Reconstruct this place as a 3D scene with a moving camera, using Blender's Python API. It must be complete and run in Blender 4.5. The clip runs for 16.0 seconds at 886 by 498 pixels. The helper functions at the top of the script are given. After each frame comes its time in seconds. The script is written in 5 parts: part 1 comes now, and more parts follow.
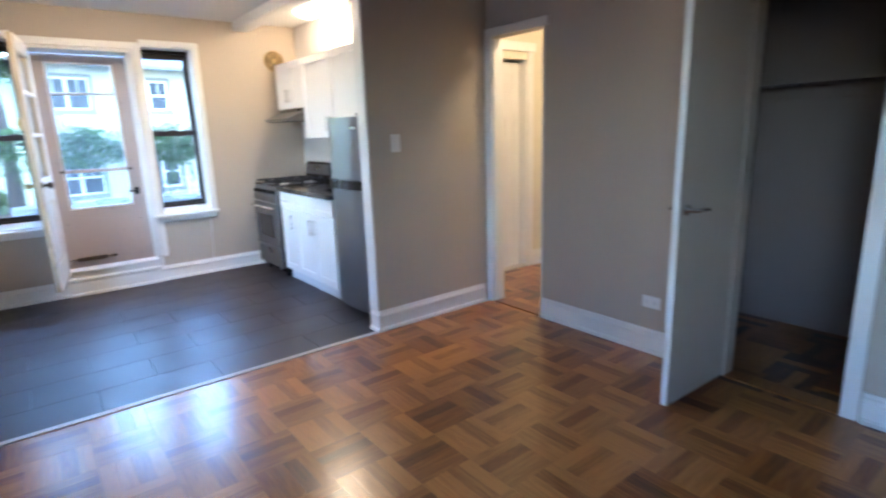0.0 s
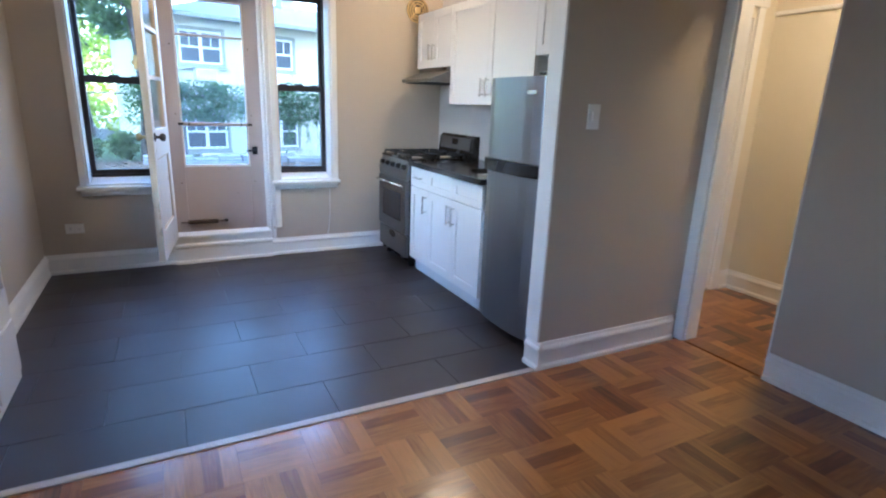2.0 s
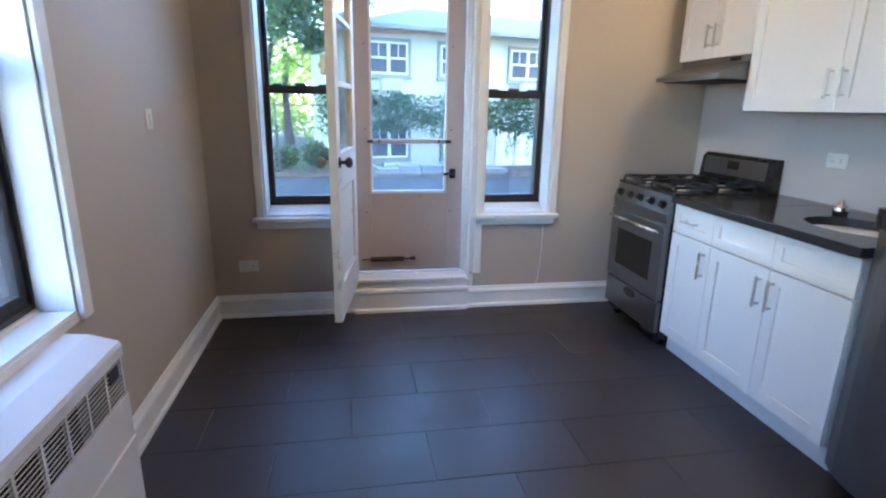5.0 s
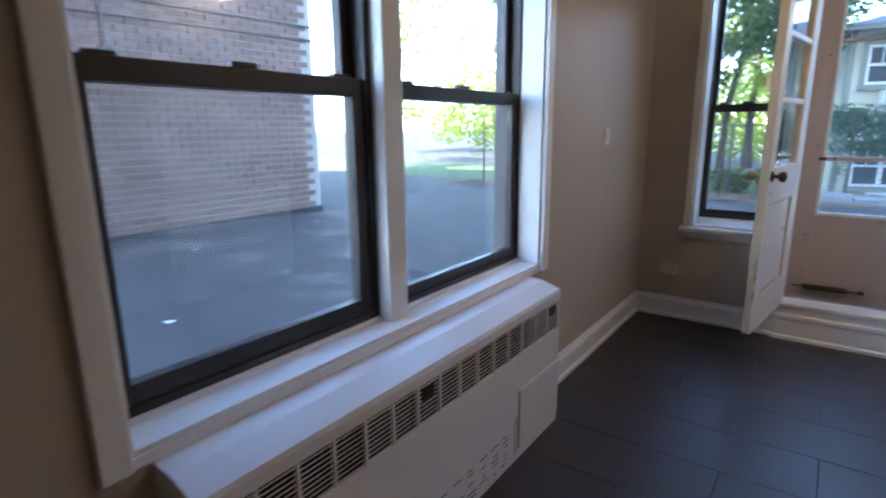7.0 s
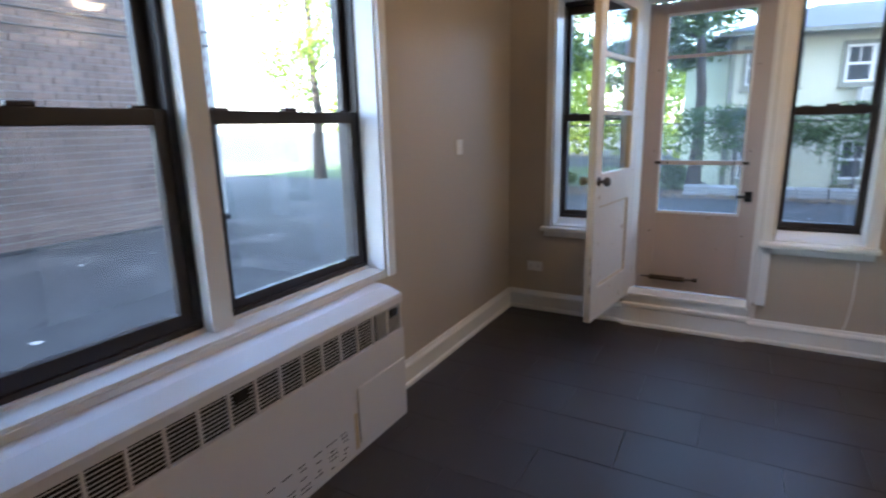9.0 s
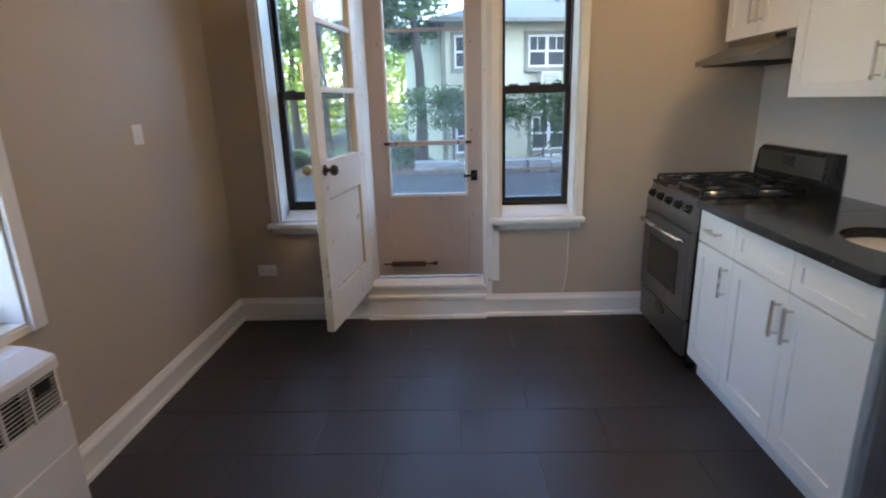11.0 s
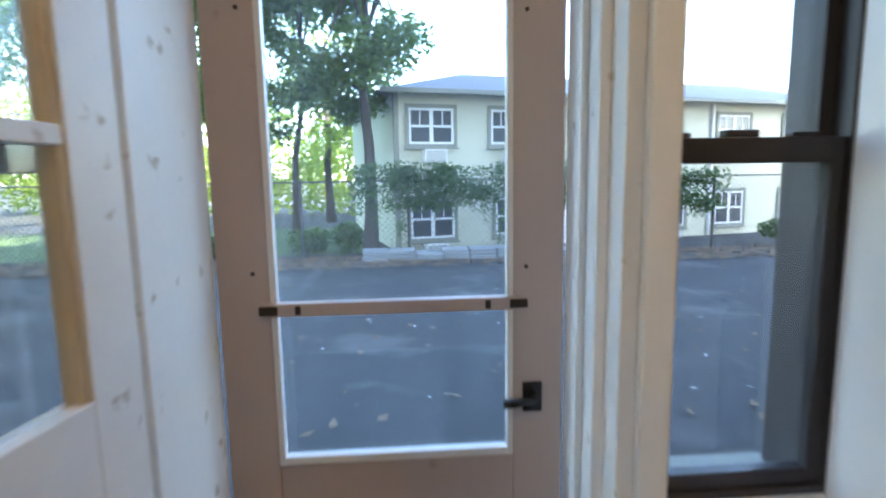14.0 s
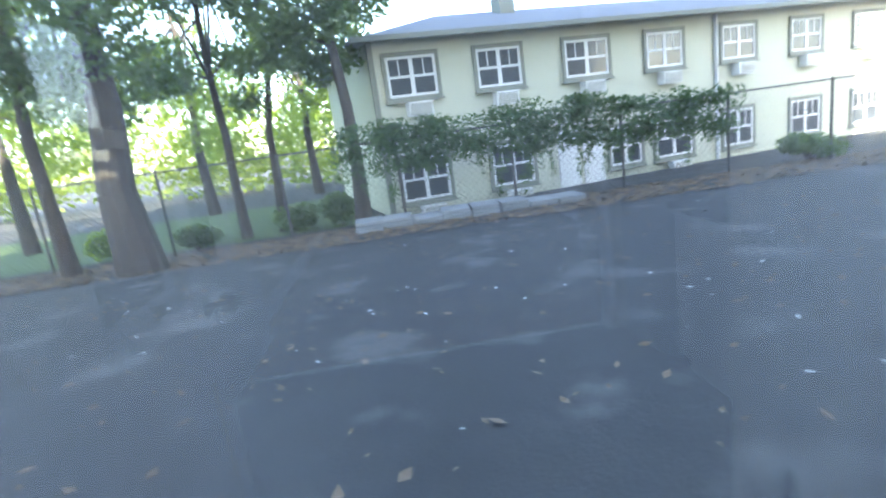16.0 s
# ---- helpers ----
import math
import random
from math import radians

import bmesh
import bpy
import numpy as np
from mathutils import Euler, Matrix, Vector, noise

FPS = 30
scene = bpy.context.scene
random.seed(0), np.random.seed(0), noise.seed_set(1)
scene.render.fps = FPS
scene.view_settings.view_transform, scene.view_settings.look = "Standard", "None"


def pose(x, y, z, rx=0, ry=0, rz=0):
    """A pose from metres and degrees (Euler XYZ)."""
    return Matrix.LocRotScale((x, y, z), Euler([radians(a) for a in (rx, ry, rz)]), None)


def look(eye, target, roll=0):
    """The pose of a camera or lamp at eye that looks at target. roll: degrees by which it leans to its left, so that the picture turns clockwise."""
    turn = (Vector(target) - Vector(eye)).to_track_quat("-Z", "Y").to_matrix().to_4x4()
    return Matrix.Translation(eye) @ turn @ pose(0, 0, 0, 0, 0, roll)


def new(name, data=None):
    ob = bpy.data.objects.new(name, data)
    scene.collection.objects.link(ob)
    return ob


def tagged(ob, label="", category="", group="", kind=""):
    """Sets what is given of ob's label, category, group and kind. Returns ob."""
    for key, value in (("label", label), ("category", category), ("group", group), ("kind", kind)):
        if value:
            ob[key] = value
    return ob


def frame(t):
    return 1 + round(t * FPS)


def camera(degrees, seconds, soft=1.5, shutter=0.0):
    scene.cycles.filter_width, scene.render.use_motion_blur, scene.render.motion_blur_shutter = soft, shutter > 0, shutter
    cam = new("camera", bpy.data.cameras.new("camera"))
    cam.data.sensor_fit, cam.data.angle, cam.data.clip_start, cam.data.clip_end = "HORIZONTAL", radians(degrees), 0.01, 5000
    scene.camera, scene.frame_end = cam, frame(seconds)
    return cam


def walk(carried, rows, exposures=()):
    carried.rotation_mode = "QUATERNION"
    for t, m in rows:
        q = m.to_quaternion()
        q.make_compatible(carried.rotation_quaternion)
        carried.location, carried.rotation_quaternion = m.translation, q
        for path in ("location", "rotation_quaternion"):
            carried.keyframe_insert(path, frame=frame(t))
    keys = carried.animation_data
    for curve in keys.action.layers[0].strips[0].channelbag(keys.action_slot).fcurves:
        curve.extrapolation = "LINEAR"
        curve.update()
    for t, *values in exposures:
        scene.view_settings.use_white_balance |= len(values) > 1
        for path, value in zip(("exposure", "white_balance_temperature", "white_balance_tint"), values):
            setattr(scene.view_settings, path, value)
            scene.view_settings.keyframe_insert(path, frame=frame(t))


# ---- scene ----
cam = camera(80.0, 16.0, soft=2.1, shutter=0.4)
PATH = [
    (0, (0.718, 0.830, 1.404), (1.918, 2.368, 0.961), -1.85),
    (0.5, (0.691, 0.997, 1.412), (1.662, 2.688, 0.969), -0.27),
    (1, (0.684, 1.245, 1.396), (1.683, 2.907, 0.908), -0.20),
    (1.5, (0.831, 1.565, 1.377), (1.690, 3.301, 0.879), 0.85),
    (2, (0.878, 1.903, 1.347), (1.778, 3.610, 0.823), 2.15),
    (2.5, (0.906, 2.228, 1.374), (1.783, 3.938, 0.820), -0.62),
    (3, (1.019, 2.573, 1.382), (1.614, 4.413, 0.875), 0.32),
    (5.5, (0.863, 3.243, 1.339), (1.026, 5.167, 0.821), 1.46),
    (6, (0.970, 3.118, 1.328), (0.527, 5.003, 0.828), 0.01),
    (6.5, (0.991, 3.032, 1.336), (0.096, 4.756, 0.859), -2.25),
    (7, (1.060, 2.767, 1.330), (-0.091, 4.342, 0.887), -0.62),
    (7.5, (1.145, 2.676, 1.352), (-0.159, 4.124, 0.902), -0.67),
    (8, (1.318, 2.675, 1.370), (-0.070, 4.062, 0.982), 1.20),
    (8.5, (1.476, 2.711, 1.370), (0.232, 4.228, 0.984), -0.74),
    (9, (1.518, 2.866, 1.401), (0.566, 4.566, 0.952), -1.39),
    (9.5, (1.526, 2.885, 1.365), (0.855, 4.710, 0.894), -3.06),
    (10, (1.532, 2.940, 1.396), (1.248, 4.842, 0.848), -1.94),
    (12.5, (1.274, 4.512, 1.388), (1.344, 6.461, 0.943), -0.66),
    (13, (1.222, 4.948, 1.392), (1.398, 6.906, 1.022), -0.05),
    (13.5, (1.235, 5.318, 1.376), (1.447, 7.285, 1.084), -1.58),
    (14, (1.310, 5.810, 1.400), (1.450, 7.787, 1.133), -0.94),
]
# the last steps, up to the glass of the storm door: place, pitch, roll, yaw
LAST = [
    (14.5, pose(1.303, 6.205, 1.410, 82.56, 2.86, -6.56)),
    (15.0, pose(1.320, 6.520, 1.410, 82.40, -3.56, -5.29)),
    (15.5, pose(1.310, 6.740, 1.400, 76.40, -2.00, -8.00)),
    (16.0, pose(1.300, 6.770, 1.400, 77.33, 7.71, -5.73)),
]
walk(cam, [(t, look(eye, target, roll)) for t, eye, target, roll in PATH] + LAST,
     exposures=[(0, 5.4, 5150, 11), (1.5, 5.1, 5050, 11), (3, 4.8, 5000, 11), (5.5, 4.55, 5250, 13), (7, 3.95, 5550, 15), (9, 3.95, 5900, 15), (10, 3.95, 6250, 14), (12.5, 4.4, 5950, 14), (13, 4.15, 6050, 13), (14.5, 3.75, 6050, 12), (16, 3.6, 6700, 14)])

# ---- world and large lights ----
SUN_ELEV, SUN_AZ = 32.0, 160.0   # degrees up; degrees from +y towards +x
world = bpy.data.worlds.new("sky")
scene.world = world
world.use_nodes = True
wn = world.node_tree.nodes
sky = wn.new("ShaderNodeTexSky")
sky.sky_type = "NISHITA"
sky.sun_disc = False
sky.sun_elevation = radians(SUN_ELEV)
sky.sun_rotation = radians(SUN_AZ)
sky.dust_density = 1.0
wn["Background"].inputs["Strength"].default_value = 0.15
world.node_tree.links.new(sky.outputs[0], wn["Background"].inputs["Color"])
sun_data = bpy.data.lights.new("sun", "SUN")
sun_data.energy, sun_data.angle, sun_data.color = 4.5, radians(0.5), (1.0, 0.9, 0.75)
sun = new("sun", sun_data)
a, e = radians(SUN_AZ), radians(SUN_ELEV)
sun.matrix_world = look((math.sin(a) * math.cos(e) * 60, math.cos(a) * math.cos(e) * 60, math.sin(e) * 60), (0, 0, 0))


# ---- materials ----
def material(name, base, rough=0.6, metal=0.0, spots=0.08, scale=6.0, bump=0.05, fine=120.0, island=0.0, randomize=0.0, stretch=(1, 1, 1),
             worn=None, wear=0.0, coat=0.0, wear_scale=3.0):
    m = bpy.data.materials.new(name)
    m.use_nodes = True
    nt = m.node_tree
    n, link = nt.nodes, nt.links.new
    b = n["Principled BSDF"]
    b.inputs["Roughness"].default_value, b.inputs["Metallic"].default_value = rough, metal
    b.inputs["Coat Weight"].default_value = coat
    b.inputs["Coat Roughness"].default_value = 0.12
    tc = n.new("ShaderNodeTexCoord")
    mp = n.new("ShaderNodeMapping")
    mp.inputs["Scale"].default_value = stretch
    link(tc.outputs["Object"], mp.inputs["Vector"])
    big, small = n.new("ShaderNodeTexNoise"), n.new("ShaderNodeTexNoise")
    big.inputs["Scale"].default_value, big.inputs["Detail"].default_value = scale, 5
    small.inputs["Scale"].default_value, small.inputs["Detail"].default_value = fine, 3
    link(mp.outputs[0], big.inputs["Vector"])
    link(mp.outputs[0], small.inputs["Vector"])
    add = n.new("ShaderNodeMath")
    add.operation = "MULTIPLY_ADD"
    link(small.outputs["Fac"], add.inputs[0])
    add.inputs[1].default_value = 0.4
    link(big.outputs["Fac"], add.inputs[2])
    total = add.outputs[0]
    for amount, node, socket in ((island, "ShaderNodeNewGeometry", "Random Per Island"), (randomize, "ShaderNodeObjectInfo", "Random")):
        if amount:
            r = n.new(node)
            k = n.new("ShaderNodeMath")
            k.operation = "MULTIPLY_ADD"
            link(r.outputs[socket], k.inputs[0])
            k.inputs[1].default_value = amount / max(spots, 0.01)
            link(total, k.inputs[2])
            total = k.outputs[0]
    mid = 0.7 + (island + randomize) / max(spots, 0.01) / 2
    mr = n.new("ShaderNodeMapRange")
    mr.clamp = False
    mr.inputs["From Min"].default_value, mr.inputs["From Max"].default_value = mid - 1, mid + 1
    mr.inputs["To Min"].default_value, mr.inputs["To Max"].default_value = 1 - spots * 2, 1 + spots * 2
    link(total, mr.inputs["Value"])
    mul = n.new("ShaderNodeMix")
    mul.data_type, mul.blend_type = "RGBA", "MULTIPLY"
    mul.inputs[0].default_value = 1
    mul.inputs[6].default_value = (*base, 1)
    link(mr.outputs[0], mul.inputs[7])
    colour = mul.outputs[2]
    if worn:
        wnz = n.new("ShaderNodeTexNoise")
        wnz.inputs["Scale"].default_value, wnz.inputs["Detail"].default_value = wear_scale, 8
        link(mp.outputs[0], wnz.inputs["Vector"])
        ramp = n.new("ShaderNodeMapRange")
        ramp.inputs["From Min"].default_value, ramp.inputs["From Max"].default_value = 0.72 - wear, 0.78 - wear * 0.8
        link(wnz.outputs["Fac"], ramp.inputs["Value"])
        mx = n.new("ShaderNodeMix")
        mx.data_type = "RGBA"
        link(ramp.outputs[0], mx.inputs[0])
        link(colour, mx.inputs[6])
        mx.inputs[7].default_value = (*worn, 1)
        colour = mx.outputs[2]
    link(colour, b.inputs["Base Color"])
    rr = n.new("ShaderNodeMapRange")
    rr.inputs["To Min"].default_value, rr.inputs["To Max"].default_value = max(rough - 0.08, 0.02), min(rough + 0.1, 1)
    link(big.outputs["Fac"], rr.inputs["Value"])
    link(rr.outputs[0], b.inputs["Roughness"])
    if bump:
        bp = n.new("ShaderNodeBump")
        bp.inputs["Strength"].default_value, bp.inputs["Distance"].default_value = bump, 0.01
        link(add.outputs[0], bp.inputs["Height"])
        link(bp.outputs[0], b.inputs["Normal"])
    return m


def glass_material(name, tint=(1, 1, 1), gloss=0.02, haze=0.0):
    m = bpy.data.materials.new(name)
    m.use_nodes = True
    n, link = m.node_tree.nodes, m.node_tree.links.new
    n.remove(n["Principled BSDF"])
    tr, gl, mix, lw, pw, fr = (n.new("ShaderNode" + k) for k in ("BsdfTransparent", "BsdfGlossy", "MixShader", "LayerWeight", "Math", "Math"))
    lw.inputs["Blend"].default_value = 0.5
    pw.operation, fr.operation = "POWER", "MULTIPLY_ADD"
    link(lw.outputs["Facing"], pw.inputs[0])
    pw.inputs[1].default_value = 5.0
    link(pw.outputs[0], fr.inputs[0])
    fr.inputs[1].default_value, fr.inputs[2].default_value = 0.7, 0.04
    tr.inputs["Color"].default_value = (*tint, 1)
    gl.inputs["Roughness"].default_value = gloss
    link(fr.outputs[0], mix.inputs[0])
    link(tr.outputs[0], mix.inputs[1])
    link(gl.outputs[0], mix.inputs[2])
    surface = mix.outputs[0]
    if haze:
        # pale translucent layer imitates the hazy veil of reflections on the pane
        veil, both, haze_noise, amount, tc, mp = (n.new("ShaderNode" + k) for k in ("BsdfTranslucent", "MixShader", "TexNoise", "MapRange", "TexCoord", "Mapping"))
        veil.inputs["Color"].default_value = (0.8, 0.82, 0.84, 1)
        mp.inputs["Scale"].default_value = (9, 9, 2)
        haze_noise.inputs["Scale"].default_value, haze_noise.inputs["Detail"].default_value = 1.0, 6
        amount.inputs["From Min"].default_value, amount.inputs["From Max"].default_value = 0.3, 0.75
        amount.inputs["To Min"].default_value, amount.inputs["To Max"].default_value = haze * 0.4, haze * 1.8
        link(tc.outputs["Object"], mp.inputs["Vector"])
        link(mp.outputs[0], haze_noise.inputs["Vector"])
        link(haze_noise.outputs["Fac"], amount.inputs["Value"])
        link(amount.outputs[0], both.inputs[0])
        link(surface, both.inputs[1])
        link(veil.outputs[0], both.inputs[2])
        surface = both.outputs[0]
    link(surface, n["Material Output"].inputs["Surface"])
    return m


def glow_material(name, colour, strength):
    m = bpy.data.materials.new(name)
    m.use_nodes = True
    b = m.node_tree.nodes["Principled BSDF"]
    b.inputs["Base Color"].default_value = (0.9, 0.88, 0.84, 1)
    b.inputs["Emission Color"].default_value = (*colour, 1)
    b.inputs["Emission Strength"].default_value = strength
    return m


def leaf_material(name, base, glow=0.45):
    m = material(name, base, 0.55, spots=0.25, scale=1.5, bump=0.0, island=0.3)
    n, link = m.node_tree.nodes, m.node_tree.links.new
    b = n["Principled BSDF"]
    t, mix = n.new("ShaderNodeBsdfTranslucent"), n.new("ShaderNodeMixShader")
    t.inputs["Color"].default_value = (base[0] * 2.2, base[1] * 2.2, base[2] * 1.2, 1)
    mix.inputs[0].default_value = glow
    link(b.outputs[0], mix.inputs[1])
    link(t.outputs[0], mix.inputs[2])
    link(mix.outputs[0], n["Material Output"].inputs["Surface"])
    return m


WALL = material("greige_paint", (0.47, 0.4, 0.315), 0.5, spots=0.03, scale=2.5, bump=0.06, fine=180)
HALL_PAINT = material("cream_paint", (0.7, 0.64, 0.5), 0.5, spots=0.03, scale=2.5, bump=0.06, fine=180)
# darkened colour stands in for the shade inside the unlit closet
CLOSET_SHADE = material("shade_darkened_plaster", (0.24, 0.19, 0.16), 0.7, spots=0.05, scale=2.5, bump=0.06, fine=180)
CEIL = material("ceiling_paint", (0.68, 0.66, 0.63), 0.6, spots=0.02, scale=2, bump=0.05, fine=90)
TRIM = material("white_gloss_paint", (0.78, 0.76, 0.72), 0.32, spots=0.04, scale=7, bump=0.05, fine=60)
OLD = material("worn_white_paint", (0.72, 0.69, 0.65), 0.42, spots=0.06, scale=5, bump=0.1, fine=40, worn=(0.42, 0.34, 0.26), wear=0.07, wear_scale=17)
BARE = material("yellowed_door_edge", (0.55, 0.45, 0.3), 0.55, spots=0.1, scale=6, bump=0.12, worn=(0.25, 0.17, 0.1), wear=0.12, wear_scale=7)
WORNSILL = material("weathered_sill", (0.14, 0.1, 0.075), 0.7, spots=0.2, scale=8, bump=0.2)
STORM = material("pinkish_storm_paint", (0.5, 0.41, 0.36), 0.42, spots=0.05, scale=5, bump=0.06, worn=(0.4, 0.32, 0.27), wear=0.03, wear_scale=12)
SASH = material("dark_bronze_aluminium", (0.035, 0.03, 0.03), 0.42, 0.3, spots=0.15, scale=9, bump=0.03)


def parquet_material(name, grain):
    m = bpy.data.materials.new(name)
    m.use_nodes = True
    n, link = m.node_tree.nodes, m.node_tree.links.new
    b = n["Principled BSDF"]
    tc, mp, nz, isl, obi, ramp = (n.new("ShaderNode" + k) for k in ("TexCoord", "Mapping", "TexNoise", "NewGeometry", "ObjectInfo", "ValToRGB"))
    off = n.new("ShaderNodeVectorMath")
    off.operation = "MULTIPLY_ADD"
    link(obi.outputs["Random"], off.inputs[0])
    off.inputs[1].default_value = (37, 91, 13)
    link(tc.outputs["Object"], off.inputs[2])
    link(off.outputs[0], mp.inputs["Vector"])
    mp.inputs["Scale"].default_value = grain
    nz.inputs["Scale"].default_value, nz.inputs["Detail"].default_value = 1.0, 6
    nz.inputs["Distortion"].default_value = 0.8
    link(mp.outputs[0], nz.inputs["Vector"])
    last = None
    for sock, k in ((isl.outputs["Random Per Island"], 0.7), (obi.outputs["Random"], 0.45), (nz.outputs["Fac"], 0.7)):
        a_ = n.new("ShaderNodeMath")
        a_.operation = "MULTIPLY_ADD"
        link(sock, a_.inputs[0])
        a_.inputs[1].default_value = k
        if last:
            link(last, a_.inputs[2])
        else:
            a_.inputs[2].default_value = -0.45
        last = a_.outputs[0]
    link(last, ramp.inputs["Fac"])
    el = ramp.color_ramp.elements
    el[0].position, el[0].color = 0.1, (0.045, 0.014, 0.005, 1)
    el[1].position, el[1].color = 0.95, (0.46, 0.2, 0.05, 1)
    mid = el.new(0.5)
    mid.color = (0.2, 0.064, 0.014, 1)
    link(ramp.outputs["Color"], b.inputs["Base Color"])
    b.inputs["Roughness"].default_value = 0.3
    b.inputs["Coat Weight"].default_value = 0.55
    b.inputs["Coat Roughness"].default_value = 0.18
    bp, wav = n.new("ShaderNodeBump"), n.new("ShaderNodeTexNoise")
    wav.inputs["Scale"].default_value = 14
    link(off.outputs[0], wav.inputs["Vector"])
    bp.inputs["Strength"].default_value, bp.inputs["Distance"].default_value = 0.12, 0.01
    link(wav.outputs["Fac"], bp.inputs["Height"])
    link(bp.outputs[0], b.inputs["Normal"])
    link(bp.outputs[0], b.inputs["Coat Normal"])
    return m


PARQUET = parquet_material("oak_parquet", (6, 70, 10))
PARQUET_Y = parquet_material("oak_parquet_across", (70, 6, 10))
DARKGROUT = material("dark_joint", (0.03, 0.025, 0.022), 0.8, spots=0.1)
TILE = material("charcoal_tile", (0.036, 0.029, 0.029), 0.4, spots=0.07, scale=3, bump=0.05, fine=60, randomize=0.03, worn=(0.046, 0.041, 0.041), wear=0.05)
STRIP = material("pale_threshold", (0.5, 0.45, 0.4), 0.35, spots=0.08, scale=8)
CAB = material("white_lacquer", (0.82, 0.8, 0.77), 0.3, spots=0.015, scale=3, bump=0.015)
TOE = material("white_toe_kick", (0.7, 0.69, 0.68), 0.45, spots=0.05, scale=6)
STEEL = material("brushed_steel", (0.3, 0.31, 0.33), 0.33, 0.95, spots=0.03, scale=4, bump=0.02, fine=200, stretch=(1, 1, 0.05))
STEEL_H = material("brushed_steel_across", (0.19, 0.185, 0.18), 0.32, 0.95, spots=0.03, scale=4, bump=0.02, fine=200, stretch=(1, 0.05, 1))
CHROME = material("chrome", (0.72, 0.71, 0.7), 0.16, 1.0, spots=0.02, bump=0.0)
NICKEL = material("satin_nickel", (0.6, 0.58, 0.54), 0.28, 1.0, spots=0.03, bump=0.0)
BLACK = material("black_enamel", (0.014, 0.014, 0.015), 0.25, spots=0.1, bump=0.01)
IRON = material("cast_iron", (0.02, 0.02, 0.02), 0.6, spots=0.15, scale=20, bump=0.1)
DARKGLASS = material("oven_glass", (0.01, 0.01, 0.01), 0.06, spots=0.02, bump=0.0)
GRANITE = material("black_granite", (0.028, 0.028, 0.03), 0.14, spots=0.5, scale=90, bump=0.0, fine=400)
SPLASH = material("white_splash_paint", (0.56, 0.53, 0.5), 0.4, spots=0.02, scale=3, bump=0.03)
RADP = material("radiator_enamel", (0.7, 0.68, 0.67), 0.36, spots=0.04, scale=5, bump=0.05, worn=(0.45, 0.4, 0.36), wear=0.0)
# near-black; in gaps, slots and holes the colour stands in for shade
DARK = material("near_black", (0.012, 0.012, 0.012), 0.8, spots=0.1)
PLASTIC = material("white_plastic", (0.78, 0.77, 0.74), 0.35, spots=0.01, bump=0.0)
BRASS = material("aged_brass", (0.4, 0.29, 0.14), 0.35, 0.9, spots=0.1, bump=0.02)
RUST = material("dark_bronze", (0.06, 0.045, 0.035), 0.45, 0.7, spots=0.2, bump=0.03)
GLASS = glass_material("window_glass", (0.94, 0.96, 0.96), haze=0.01)
SCREEN = bpy.data.materials.new("insect_screen")
SCREEN.use_nodes = True
sn, slink = SCREEN.node_tree.nodes, SCREEN.node_tree.links.new
see, weave = sn.new("ShaderNodeBsdfTransparent"), sn.new("ShaderNodeMixShader")
sn["Principled BSDF"].inputs["Base Color"].default_value = (0.05, 0.05, 0.05, 1)
sn["Principled BSDF"].inputs["Roughness"].default_value = 0.6
weave.inputs[0].default_value = 0.08
slink(see.outputs[0], weave.inputs[1])
slink(sn["Principled BSDF"].outputs[0], weave.inputs[2])
slink(weave.outputs[0], sn["Material Output"].inputs["Surface"])
STORMGLASS = glass_material("storm_glass", (0.85, 0.89, 0.9), haze=0.022)
LAMP_GLASS = glow_material("lit_opal_glass", (1.0, 0.7, 0.38), 2.7)
BRICK = material("grey_brown_brick", (0.17, 0.115, 0.095), 0.85, spots=0.2, scale=8, bump=0.3, fine=60, randomize=0.3, island=0.3)
MORTAR = material("pale_mortar", (0.44, 0.42, 0.39), 0.9, spots=0.12, scale=9, bump=0.2)
ASPHALT = material("old_asphalt", (0.034, 0.034, 0.035), 0.88, spots=0.5, scale=3.5, bump=0.8, fine=38, worn=(0.085, 0.083, 0.079), wear=0.17, wear_scale=1.1)
LITTER = material("dry_leaves", (0.17, 0.115, 0.07), 0.8, spots=0.25, island=0.3, bump=0.0)
PAPER = material("pale_litter", (0.55, 0.55, 0.53), 0.8, spots=0.1, bump=0.0)
GRASS = material("lawn", (0.07, 0.11, 0.03), 0.9, spots=0.3, scale=1.2, bump=0.4, fine=25)
SIDING = material("pale_green_siding", (0.54, 0.54, 0.42), 0.7, spots=0.04, scale=1.5, bump=0.05)
ROOF = material("grey_shingle", (0.17, 0.17, 0.18), 0.85, spots=0.15, scale=3, bump=0.3)
FRAMEW = material("white_house_frame", (0.75, 0.75, 0.73), 0.5, spots=0.03)
SHUT = material("grey_green_surround", (0.22, 0.23, 0.19), 0.7, spots=0.06)
ROOMDARK = material("dark_house_glass", (0.05, 0.06, 0.07), 0.12, spots=0.2)
BARK = material("grey_bark", (0.06, 0.05, 0.042), 0.9, spots=0.3, scale=5, bump=0.6, fine=25, stretch=(3, 3, 0.6))
LEAF = leaf_material("green_leaf", (0.08, 0.125, 0.045))
# lit copy of green_leaf: sunshine put into a lighter, yellower colour
LEAF_SUN = leaf_material("sunlit_green_leaf", (0.14, 0.19, 0.03), 0.55)
IVY = leaf_material("ivy_leaf", (0.05, 0.1, 0.035), 0.25)
WIRE = material("galvanised_wire", (0.09, 0.09, 0.09), 0.5, 0.6, spots=0.1)
PAVER = material("grey_paver", (0.26, 0.27, 0.28), 0.8, spots=0.1, scale=3, bump=0.2, randomize=0.1)


